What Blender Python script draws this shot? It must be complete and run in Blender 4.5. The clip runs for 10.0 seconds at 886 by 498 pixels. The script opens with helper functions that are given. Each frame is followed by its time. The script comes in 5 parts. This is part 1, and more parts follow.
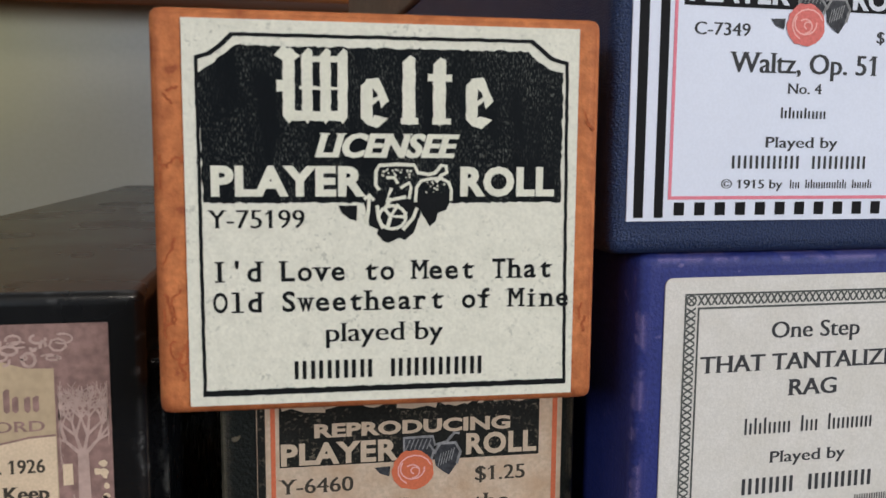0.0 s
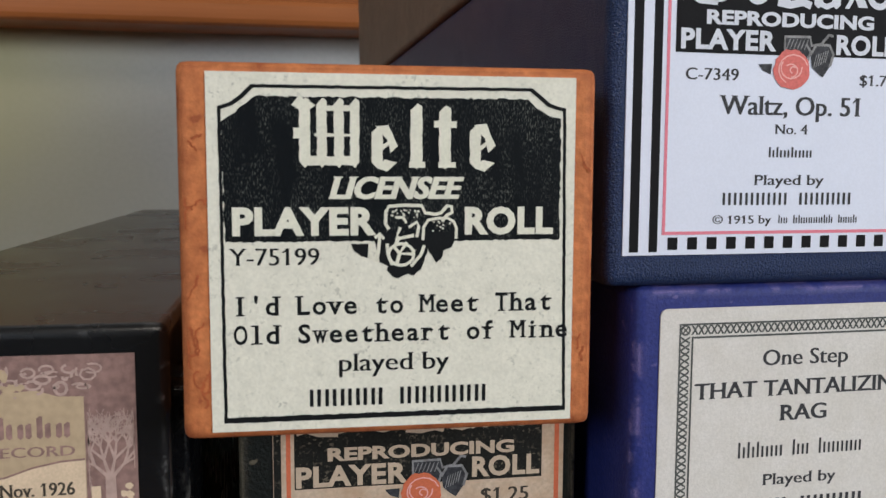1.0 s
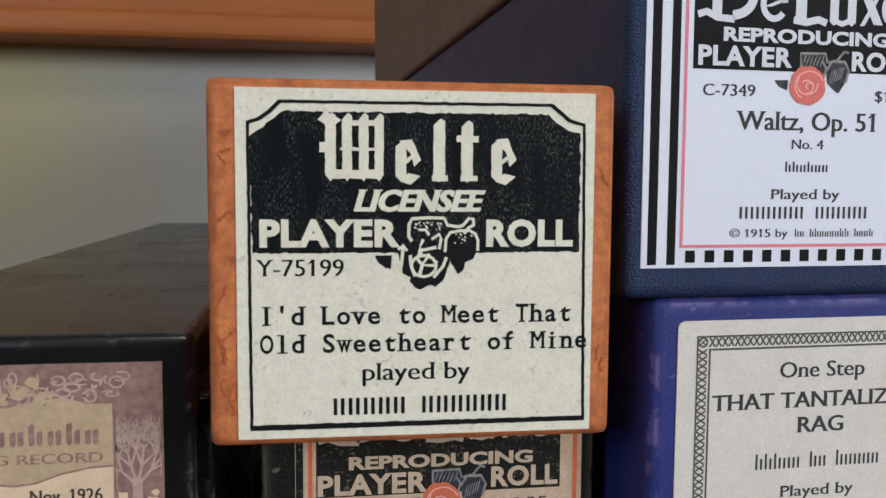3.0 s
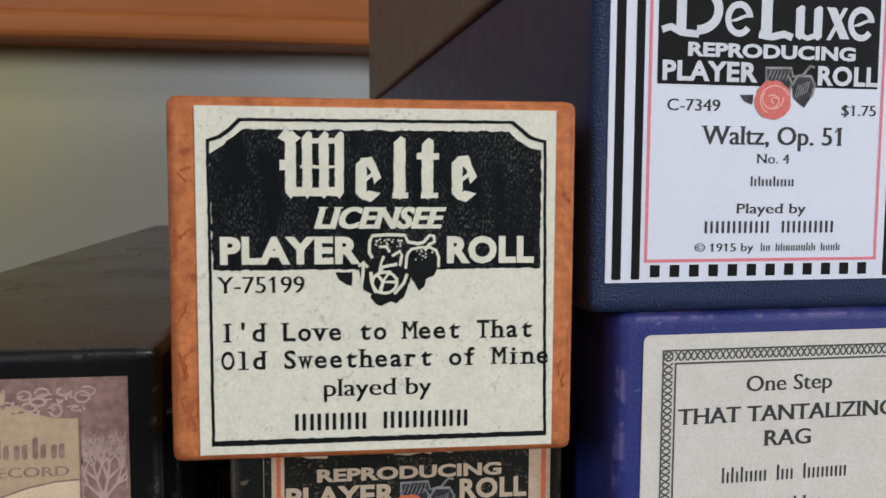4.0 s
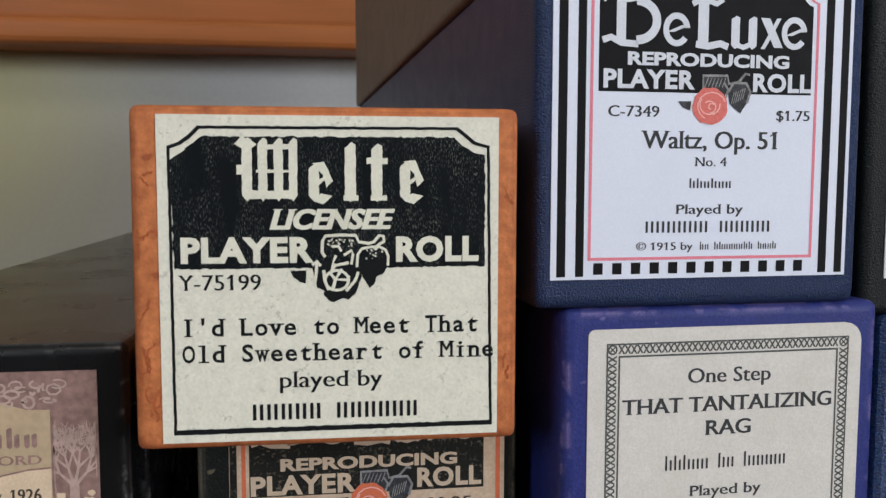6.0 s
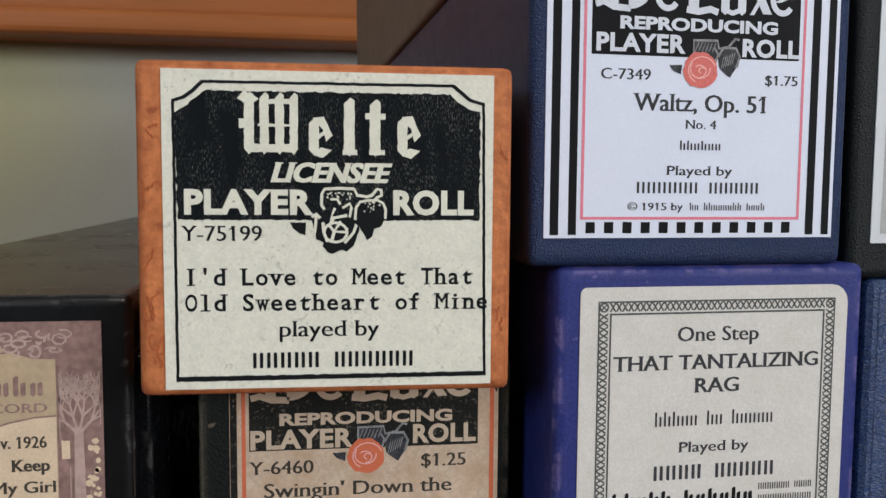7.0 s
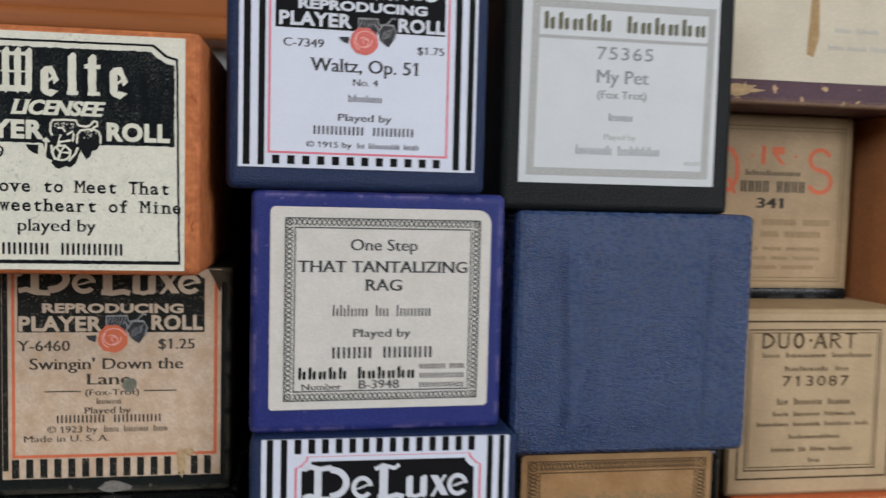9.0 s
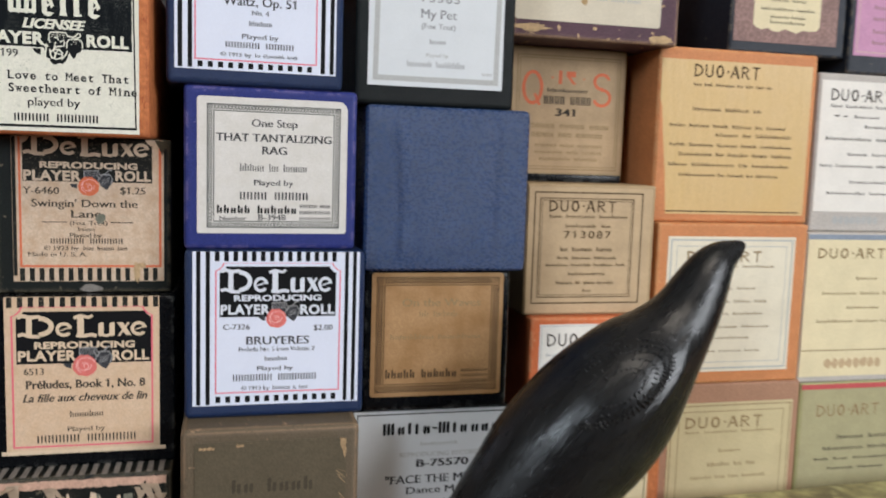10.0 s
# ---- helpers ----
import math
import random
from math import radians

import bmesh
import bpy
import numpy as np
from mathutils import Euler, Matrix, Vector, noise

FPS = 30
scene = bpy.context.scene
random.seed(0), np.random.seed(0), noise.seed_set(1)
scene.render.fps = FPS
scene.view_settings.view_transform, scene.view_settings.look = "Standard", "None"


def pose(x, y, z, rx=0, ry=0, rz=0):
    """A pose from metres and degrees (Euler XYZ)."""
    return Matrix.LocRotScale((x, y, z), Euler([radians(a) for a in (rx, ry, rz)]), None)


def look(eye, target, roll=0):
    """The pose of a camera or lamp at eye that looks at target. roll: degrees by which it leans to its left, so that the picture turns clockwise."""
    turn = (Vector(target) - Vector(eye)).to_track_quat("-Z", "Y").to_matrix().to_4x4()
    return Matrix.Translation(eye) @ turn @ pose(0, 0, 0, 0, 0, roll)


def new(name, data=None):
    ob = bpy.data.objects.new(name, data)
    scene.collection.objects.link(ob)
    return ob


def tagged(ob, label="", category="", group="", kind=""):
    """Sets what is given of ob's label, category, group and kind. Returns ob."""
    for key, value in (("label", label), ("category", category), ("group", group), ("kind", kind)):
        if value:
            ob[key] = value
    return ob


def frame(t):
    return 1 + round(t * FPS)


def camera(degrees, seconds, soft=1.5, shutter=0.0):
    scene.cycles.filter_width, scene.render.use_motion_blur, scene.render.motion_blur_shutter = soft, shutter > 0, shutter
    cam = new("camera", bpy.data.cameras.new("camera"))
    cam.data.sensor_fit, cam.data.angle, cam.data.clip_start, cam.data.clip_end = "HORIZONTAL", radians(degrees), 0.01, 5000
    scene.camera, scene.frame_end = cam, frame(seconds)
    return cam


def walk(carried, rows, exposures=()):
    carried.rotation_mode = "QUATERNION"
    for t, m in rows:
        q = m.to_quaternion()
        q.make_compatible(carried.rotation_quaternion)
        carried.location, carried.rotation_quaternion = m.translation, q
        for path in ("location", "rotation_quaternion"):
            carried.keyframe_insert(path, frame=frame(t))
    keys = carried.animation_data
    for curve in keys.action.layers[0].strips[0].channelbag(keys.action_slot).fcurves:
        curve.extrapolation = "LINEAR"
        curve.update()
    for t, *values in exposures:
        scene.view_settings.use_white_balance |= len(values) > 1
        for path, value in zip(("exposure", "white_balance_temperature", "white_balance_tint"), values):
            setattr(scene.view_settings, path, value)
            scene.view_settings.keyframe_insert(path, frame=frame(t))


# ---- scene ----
cam = camera(55.0, 10.0, soft=1.35, shutter=0.3)
PATH = [
    (0, (0.00103, 0.00550, 0.19867), (0.05404, 0.29865, 0.16328), 0.46),
    (0.5, (-0.00079, 0.00234, 0.19863), (0.05086, 0.29626, 0.16800), 0.22),
    (1, (0.00035, -0.00144, 0.20192), (0.04998, 0.29297, 0.17263), 0.24),
    (1.5, (-0.00255, -0.00270, 0.19932), (0.04570, 0.29213, 0.17202), 0.35),
    (2, (-0.00262, -0.00316, 0.20077), (0.04357, 0.29217, 0.17542), 0.33),
    (2.5, (-0.00221, -0.00346, 0.20151), (0.04402, 0.29201, 0.17776), 0.33),
    (4, (0.00483, -0.00484, 0.20461), (0.04818, 0.29093, 0.17927), 0.31),
    (4.5, (0.01093, -0.00858, 0.20727), (0.05369, 0.28731, 0.18229), 0.16),
    (5, (0.01310, -0.00972, 0.20557), (0.05530, 0.28630, 0.18118), 0.05),
    (5.5, (0.01143, -0.01156, 0.20586), (0.05460, 0.28428, 0.18101), -0.00),
    (7, (0.01154, -0.01733, 0.19774), (0.05447, 0.27862, 0.17393), 0.47),
    (7.5, (0.01583, -0.02310, 0.19277), (0.06092, 0.27261, 0.16992), 0.64),
    (8, (0.02214, -0.03173, 0.19041), (0.06717, 0.26402, 0.16802), 0.93),
    (8.5, (0.03536, -0.04216, 0.18932), (0.08185, 0.25330, 0.16605), 1.33),
    (9, (0.06217, -0.07130, 0.18321), (0.11175, 0.22396, 0.16414), 1.41),
    (9.3, (0.06858, -0.09715, 0.18404), (0.12764, 0.19590, 0.15886), 1.70),
    (9.5, (0.07023, -0.11967, 0.17320), (0.13054, 0.17311, 0.14793), 1.59),
    (9.8, (0.06960, -0.15526, 0.16028), (0.13509, 0.13610, 0.13157), 1.54),
    (10, (0.06704, -0.17701, 0.16189), (0.13931, 0.11237, 0.12965), 1.82),
]
cam.data.dof.use_dof = True
cam.data.dof.focus_distance, cam.data.dof.aperture_fstop = 0.160, 56.0
EXPOSURE = ((0.0, 0.0), (8.5, 0.0), (9.0, -0.08), (9.5, 0.14), (10.0, 0.24))
walk(cam, [(t, look(eye, target, roll)) for t, eye, target, roll in PATH], EXPOSURE)

# ---------------------------------------------------------------- light
world = bpy.data.worlds.new("world")
scene.world = world
world.use_nodes = True
wn = world.node_tree.nodes
sky = wn.new("ShaderNodeTexSky")
sky.sky_type, sky.sun_disc = "NISHITA", False
sky.sun_elevation, sky.sun_rotation = radians(35), radians(150)
wn["Background"].inputs[1].default_value = 0.12
world.node_tree.links.new(sky.outputs[0], wn["Background"].inputs[0])


def area(name, m, sx, sy, watts, colour):
    d = bpy.data.lights.new(name, "AREA")
    d.shape, d.size, d.size_y, d.energy, d.color = "RECTANGLE", sx, sy, watts, colour
    ob = new(name, d)
    ob.matrix_world = m
    return ob


# daylight through the two windows behind the walk, and a warm overhead fill added without a lamp
area("window_light", look((1.85, -2.0, 0.75), (0.1, 0.1, 0.15)), 1.3, 1.0, 48, (0.90, 0.94, 1.0))
area("second_window_light", look((-1.72, -2.12, 1.1), (0.1, 0.1, 0.15)), 0.6, 0.8, 27, (0.80, 0.90, 1.0))
area("overhead_fill_light", look((0.25, -0.85, 1.5), (0.15, 0.1, 0.1)), 0.5, 0.5, 7.0, (1.0, 0.90, 0.80))


# ---------------------------------------------------------------- materials
def material(name, colour, rough=0.6, grain=1500.0, amount=0.12, blotch=60.0, stain=0.15, bump=0.0, bump_scale=2500.0,
             metallic=0.0, spec=0.22, dark=None, stretch=(1, 1, 1), speck=0.0, speck_colour=(0.7, 0.7, 0.7), lean=0.0, wear=0.0, wear_colour=(0.5, 0.4, 0.35), patch=None):
    """Paper, board, cloth or wood: fine grain and larger blotches over a base colour, relief, specks and patchy wear."""
    m = bpy.data.materials.new(name)
    m.use_nodes = True
    nt = m.node_tree
    n, link = nt.nodes, nt.links.new
    b = n["Principled BSDF"]
    b.inputs["Roughness"].default_value = rough
    b.inputs["Metallic"].default_value = metallic
    b.inputs["Specular IOR Level"].default_value = spec
    co = n.new("ShaderNodeTexCoord")
    mp = n.new("ShaderNodeMapping")
    mp.inputs["Scale"].default_value = stretch
    if lean:
        # grain that runs along a leaning form
        mp.vector_type = "TEXTURE"
        mp.inputs["Scale"].default_value = tuple(1 / v for v in stretch)
        mp.inputs["Rotation"].default_value = (0, lean, 0)
    link(co.outputs["Object"], mp.inputs[0])

    def noise_node(scale, detail=4.0):
        t = n.new("ShaderNodeTexNoise")
        t.inputs["Scale"].default_value, t.inputs["Detail"].default_value = scale, detail
        link(mp.outputs[0], t.inputs["Vector"])
        return t.outputs[0]

    def ramp(src, lo, hi):
        r = n.new("ShaderNodeMapRange")
        r.inputs[1].default_value, r.inputs[2].default_value = lo, hi
        link(src, r.inputs[0])
        return r.outputs[0]

    def mix(fac, a, c):
        x = n.new("ShaderNodeMix")
        x.data_type = "RGBA"
        link(fac, x.inputs[0])
        for value, slot in ((a, x.inputs[6]), (c, x.inputs[7])):
            if isinstance(value, tuple):
                slot.default_value = (*value, 1)
            else:
                link(value, slot)
        return x.outputs[2]

    dark = dark or tuple(v * 0.55 for v in colour)
    g = ramp(noise_node(grain), 0.36, 0.64)
    s = ramp(noise_node(blotch, 6), 0.40, 0.68)
    light = tuple(min(1.0, v * (1 + amount)) for v in colour)
    base = mix(g, tuple(v * (1 - amount) for v in colour), light)
    f1 = n.new("ShaderNodeMath")
    f1.operation = "MULTIPLY"
    link(s, f1.inputs[0])
    f1.inputs[1].default_value = stain
    base = mix(f1.outputs[0], base, dark)
    if speck:
        sp = ramp(noise_node(grain * 0.8, 6), 0.60 - speck * 0.3, 0.66)
        clump = ramp(noise_node(180, 3), 0.42, 0.65)
        f2 = n.new("ShaderNodeMath")
        f2.operation = "MULTIPLY"
        link(sp, f2.inputs[0])
        link(clump, f2.inputs[1])
        base = mix(f2.outputs[0], base, speck_colour)
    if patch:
        # a broad patch of tinted light put into the colour, its rim uneven: centre, reach, colour
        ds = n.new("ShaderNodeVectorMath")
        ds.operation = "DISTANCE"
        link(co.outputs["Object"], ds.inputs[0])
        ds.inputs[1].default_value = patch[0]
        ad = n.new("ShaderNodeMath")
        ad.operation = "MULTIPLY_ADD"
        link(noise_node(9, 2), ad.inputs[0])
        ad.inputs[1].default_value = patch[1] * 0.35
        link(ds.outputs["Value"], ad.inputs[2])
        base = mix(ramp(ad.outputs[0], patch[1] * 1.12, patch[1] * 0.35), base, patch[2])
    if wear:
        # rubbed edges: where the rounded normal leaves the flat one, broken up by noise
        bv = n.new("ShaderNodeBevel")
        bv.samples = 4
        bv.inputs["Radius"].default_value = 0.0022
        gm = n.new("ShaderNodeNewGeometry")
        dt = n.new("ShaderNodeVectorMath")
        dt.operation = "DOT_PRODUCT"
        link(bv.outputs[0], dt.inputs[0])
        link(gm.outputs["True Normal"], dt.inputs[1])
        edge = ramp(dt.outputs["Value"], 0.995, 0.86)
        wr = ramp(noise_node(230, 8), 0.60 - wear * 0.6, 0.66 - wear * 0.5)
        f3 = n.new("ShaderNodeMath")
        f3.operation = "MULTIPLY"
        link(edge, f3.inputs[0])
        link(wr, f3.inputs[1])
        spot = ramp(noise_node(330, 9), 0.74 - wear * 0.2, 0.77 - wear * 0.2)
        f4 = n.new("ShaderNodeMath")
        f4.operation = "MAXIMUM"
        f4.use_clamp = True
        f5 = n.new("ShaderNodeMath")
        f5.operation = "MULTIPLY"
        link(spot, f5.inputs[0])
        f5.inputs[1].default_value = min(1.0, wear * 2)
        link(f3.outputs[0], f4.inputs[0])
        link(f5.outputs[0], f4.inputs[1])
        base = mix(f4.outputs[0], base, wear_colour)
    link(base, b.inputs["Base Color"])
    rr = n.new("ShaderNodeMapRange")
    rr.inputs[3].default_value, rr.inputs[4].default_value = max(0.05, rough - 0.1), min(1, rough + 0.1)
    link(noise_node(blotch * 3), rr.inputs[0])
    link(rr.outputs[0], b.inputs["Roughness"])
    if bump:
        bp = n.new("ShaderNodeBump")
        bp.inputs["Strength"].default_value, bp.inputs["Distance"].default_value = min(1.0, bump), 0.0004 * max(1.0, bump)
        link(noise_node(bump_scale, 3), bp.inputs["Height"])
        link(bp.outputs[0], b.inputs["Normal"])
    return m


M = {}
# for the unseen walls: kept dark so that less light bounces into the gaps
M["wall"] = material("darkened_unseen_wall", (0.20, 0.19, 0.17), 0.8, 300, 0.05, 4, 0.15, 0.2, 400)
# the yellowish light at the wall's left is painted in as a patch
M["wall_tinted"] = material("light_tinted_wall_paint", (0.43, 0.43, 0.42), 0.8, 300, 0.03, 4, 0.12, 0.1, 400, patch=((-0.30, 0.62, 0.27), 0.27, (0.42, 0.385, 0.19)))
M["plaster"] = material("ceiling_paint", (0.55, 0.53, 0.49), 0.85, 300, 0.04, 3, 0.08)
M["floor"] = material("oak_floor", (0.16, 0.10, 0.055), 0.5, 60, 0.2, 8, 0.3, 0.2, 80, stretch=(1, 8, 1))
M["rail"] = material("stained_wood", (0.33, 0.105, 0.030), 0.45, 60, 0.10, 12, 0.25, 0.05, 300, stretch=(0.15, 1, 2))
M["shelf"] = material("shelf_wood", (0.30, 0.13, 0.05), 0.5, 120, 0.25, 20, 0.3, 0.2, 300, stretch=(0.2, 2, 2))
M["orange_board"] = material("orange_cardboard", (0.54, 0.180, 0.064), 0.62, 900, 0.14, 330, 0.50, 0.35, 1800, dark=(0.24, 0.06, 0.02), wear=0.42, wear_colour=(0.29, 0.075, 0.028))
M["cream_paper"] = material("cream_label_paper", (0.715, 0.69, 0.585), 0.62, 2200, 0.05, 420, 0.26, 0.12, 2200, dark=(0.52, 0.51, 0.43), speck=0.02, speck_colour=(0.48, 0.47, 0.40))
M["white_paper"] = material("white_label_paper", (0.665, 0.695, 0.80), 0.5, 2600, 0.02, 90, 0.06)
M["aged_paper"] = material("aged_label_paper", (0.635, 0.605, 0.565), 0.62, 2400, 0.05, 160, 0.25, 0.15, 3000, dark=(0.48, 0.44, 0.36))
M["tan_paper"] = material("tan_label_paper", (0.595, 0.455, 0.335), 0.62, 1500, 0.09, 260, 0.60, 0.2, 2200, dark=(0.47, 0.30, 0.18))
M["peach_paper"] = material("peach_label_paper", (0.62, 0.45, 0.31), 0.62, 1500, 0.07, 220, 0.45, 0.2, 2200, dark=(0.55, 0.36, 0.21))
M["black_ink"] = material("worn_black_ink", (0.006, 0.0075, 0.009), 0.5, 4600, 0.1, 120, 0.1, stretch=(1.7, 1, 0.45), speck=0.18, speck_colour=(0.13, 0.135, 0.12), spec=0.07)
M["ink"] = material("black_ink", (0.010, 0.011, 0.012), 0.55, 2600, 0.1, 120, 0.1, spec=0.07)
M["grey_ink"] = material("grey_ink", (0.05, 0.05, 0.054), 0.55, 2600, 0.15, 120, 0.1, spec=0.07)
M["pale_ink"] = material("pale_grey_ink", (0.42, 0.42, 0.41), 0.55, 2600, 0.1, 120, 0.1, spec=0.07)
M["soft_ink"] = material("faded_ink", (0.060, 0.050, 0.040), 0.6, 2600, 0.15, 120, 0.2, spec=0.07)
M["faint_ink"] = material("faint_brown_ink", (0.27, 0.19, 0.10), 0.6, 2600, 0.15, 120, 0.2, spec=0.07)
M["red_ink"] = material("red_ink", (0.72, 0.16, 0.20), 0.55, 2600, 0.06, 120, 0.1, spec=0.07)
M["pink_ink"] = material("pink_ink", (0.72, 0.22, 0.28), 0.55, 2600, 0.06, 120, 0.1, spec=0.07)
M["orange_ink"] = material("orange_red_ink", (0.66, 0.17, 0.085), 0.55, 2600, 0.08, 120, 0.15, spec=0.07)
M["rose_ink"] = material("rose_ink", (0.66, 0.17, 0.15), 0.55, 2200, 0.10, 300, 0.15, spec=0.07)
M["navy"] = material("navy_leatherette", (0.012, 0.027, 0.080), 0.33, 2600, 0.3, 60, 0.15, 0.9, 3000, spec=0.30)
M["indigo"] = material("indigo_board", (0.024, 0.033, 0.165), 0.5, 1500, 0.15, 120, 0.25, 0.25, 2000, wear=0.20, wear_colour=(0.22, 0.17, 0.34))
M["blue_cloth"] = material("blue_leatherette", (0.023, 0.052, 0.140), 0.28, 1500, 0.32, 260, 0.45, 1.0, 2100, spec=0.6, stretch=(1.0, 1, 1.5))
M["black_board"] = material("black_board", (0.004, 0.0045, 0.0055), 0.26, 1500, 0.3, 80, 0.2, 0.12, 900, spec=0.15, wear=0.16, wear_colour=(0.07, 0.07, 0.065))
M["black_cloth"] = material("black_leatherette", (0.008, 0.010, 0.0105), 0.40, 2000, 0.3, 80, 0.2, 0.6, 2600, spec=0.16)
M["worn_black"] = material("worn_black_board", (0.007, 0.009, 0.008), 0.48, 1500, 0.3, 120, 0.3, 0.6, 1600, wear=0.36, wear_colour=(0.15, 0.125, 0.085))
M["brown_board"] = material("drab_brown_board", (0.112, 0.086, 0.057), 0.6, 1500, 0.15, 70, 0.35, 0.35, 1500, dark=(0.10, 0.075, 0.04), wear=0.45, wear_colour=(0.32, 0.20, 0.12))
M["taupe_board"] = material("taupe_board", (0.17, 0.125, 0.09), 0.6, 900, 0.12, 60, 0.3, 0.3, 1500)
M["purple_board"] = material("worn_purple_board", (0.085, 0.040, 0.055), 0.55, 1500, 0.2, 110, 0.3, 0.4, 1400, wear=0.5, wear_colour=(0.50, 0.33, 0.18))
M["kraft"] = material("kraft_label_paper", (0.385, 0.225, 0.105), 0.5, 1500, 0.10, 75, 0.85, 0.3, 500, dark=(0.26, 0.135, 0.05))
M["tan_board"] = material("tan_board", (0.40, 0.285, 0.16), 0.62, 1800, 0.08, 90, 0.25, 0.15, 2000)
M["straw_paper"] = material("straw_label_paper", (0.58, 0.395, 0.175), 0.42, 1800, 0.05, 45, 0.35, 0.9, 160, dark=(0.58, 0.38, 0.13), stretch=(1.6, 1, 0.5))
M["ivory_paper"] = material("ivory_label_paper", (0.70, 0.60, 0.385), 0.58, 2000, 0.04, 80, 0.18, 0.1, 2000)
M["pale_paper"] = material("pale_label_paper", (0.74, 0.70, 0.64), 0.58, 2000, 0.04, 80, 0.15, 0.1, 2000)
M["buff_paper"] = material("buff_label_paper", (0.50, 0.36, 0.215), 0.6, 2000, 0.06, 90, 0.25, 0.12, 2000)
M["mauve_paper"] = material("mauve_label_paper", (0.27, 0.165, 0.145), 0.6, 700, 0.22, 110, 0.40, 0.1, 2000)
M["mauve_light"] = material("pale_mauve_print", (0.56, 0.42, 0.36), 0.6, 900, 0.10, 150, 0.15)
M["mauve_mid"] = material("soft_mauve_print", (0.43, 0.305, 0.265), 0.6, 900, 0.10, 150, 0.2)
M["sand_print"] = material("sand_print", (0.45, 0.34, 0.22), 0.6, 900, 0.06, 150, 0.15)
M["pink_paper"] = material("pink_label_paper", (0.52, 0.26, 0.40), 0.6, 1200, 0.08, 150, 0.2)
M["olive_paper"] = material("olive_label_paper", (0.36, 0.34, 0.16), 0.6, 1500, 0.06, 100, 0.2)
M["slate_board"] = material("dark_slate_board", (0.017, 0.021, 0.030), 0.5, 1500, 0.2, 90, 0.3, 0.3, 1500, wear=0.25, wear_colour=(0.16, 0.13, 0.10))
M["scratch"] = material("scratched_board", (0.37, 0.095, 0.032), 0.7, 1500, 0.2, 300, 0.3)
M["smooth_black"] = material("smooth_black_board", (0.0042, 0.0046, 0.0056), 0.26, 2500, 0.1, 14, 0.1, 0.10, 1500, spec=0.6, wear=0.08, wear_colour=(0.13, 0.13, 0.13))
M["ebony"] = material("black_painted_wood", (0.007, 0.007, 0.0075), 0.28, 700, 0.3, 120, 0.2, 0.5, 1300, spec=0.42, stretch=(0.16, 1, 1), lean=-0.84)

M["stripe_ink"] = material("soft_black_ink", (0.009, 0.009, 0.010), 0.55, 2600, 0.1, 120, 0.1, spec=0.07)
M["faded_stripe"] = material("faded_black_ink", (0.018, 0.018, 0.016), 0.6, 2400, 0.2, 160, 0.3, speck=0.15, speck_colour=(0.18, 0.15, 0.11), spec=0.07)
M["stain"] = material("grey_green_stain", (0.17, 0.17, 0.13), 0.6, 1800, 0.2, 300, 0.4)
M["torn_pink"] = material("dusty_pink_ink", (0.55, 0.35, 0.26), 0.6, 1800, 0.15, 200, 0.4, spec=0.07)
M["dusty_grey"] = material("dusty_grey_print", (0.20, 0.18, 0.16), 0.7, 1200, 0.2, 200, 0.4)
M["line_ink"] = material("line_ink", (0.09, 0.095, 0.09), 0.55, 2600, 0.2, 120, 0.2, spec=0.07)
M["cool_paper"] = material("cool_white_label_paper", (0.61, 0.63, 0.645), 0.5, 2600, 0.02, 90, 0.08)
M["olive_ink"] = material("olive_grey_ink", (0.15, 0.145, 0.10), 0.55, 2600, 0.15, 120, 0.2, spec=0.07)
M["mid_ink"] = material("mid_grey_ink", (0.26, 0.26, 0.27), 0.55, 2600, 0.15, 120, 0.1, spec=0.07)
M["brown_ink"] = material("dark_brown_ink", (0.075, 0.048, 0.026), 0.6, 2600, 0.15, 120, 0.2, spec=0.07)
M["brown_cloth"] = material("olive_brown_paper", (0.098, 0.079, 0.050), 0.62, 1500, 0.12, 60, 0.35, 0.3, 1500, dark=(0.065, 0.052, 0.032))
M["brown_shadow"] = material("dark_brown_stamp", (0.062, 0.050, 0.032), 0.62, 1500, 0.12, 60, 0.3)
M["scuff"] = material("pale_scuff", (0.36, 0.24, 0.13), 0.7, 1500, 0.2, 200, 0.3)
M["rust_stain"] = material("rust_stain", (0.40, 0.26, 0.12), 0.65, 900, 0.15, 200, 0.3)
M["bare_board"] = material("bare_board", (0.48, 0.33, 0.18), 0.7, 900, 0.15, 300, 0.4)
M["bright_orange"] = material("bright_orange_board", (0.58, 0.15, 0.055), 0.55, 900, 0.1, 120, 0.25, 0.25, 1500, wear=0.3, wear_colour=(0.62, 0.32, 0.16))
M["orange_light"] = material("light_orange_board", (0.56, 0.22, 0.085), 0.55, 900, 0.08, 90, 0.25, 0.2, 1500, wear=0.3, wear_colour=(0.62, 0.34, 0.16))
M["pink_tan"] = material("reddish_tan_board", (0.37, 0.20, 0.125), 0.6, 900, 0.1, 90, 0.25, 0.2, 1500)
M["grey_board"] = material("grey_board", (0.46, 0.42, 0.38), 0.6, 900, 0.1, 90, 0.2, 0.2, 1500)
M["blue_grey"] = material("blue_grey_band", (0.24, 0.28, 0.34), 0.6, 900, 0.1, 90, 0.2)
M["olive_label"] = material("olive_cream_paper", (0.37, 0.335, 0.19), 0.6, 1500, 0.06, 100, 0.2)
M["red_band"] = material("red_band", (0.50, 0.09, 0.09), 0.6, 900, 0.1, 90, 0.2)
M["warm_paper"] = material("warm_white_label_paper", (0.72, 0.65, 0.51), 0.58, 2000, 0.04, 80, 0.18, 0.1, 2000)
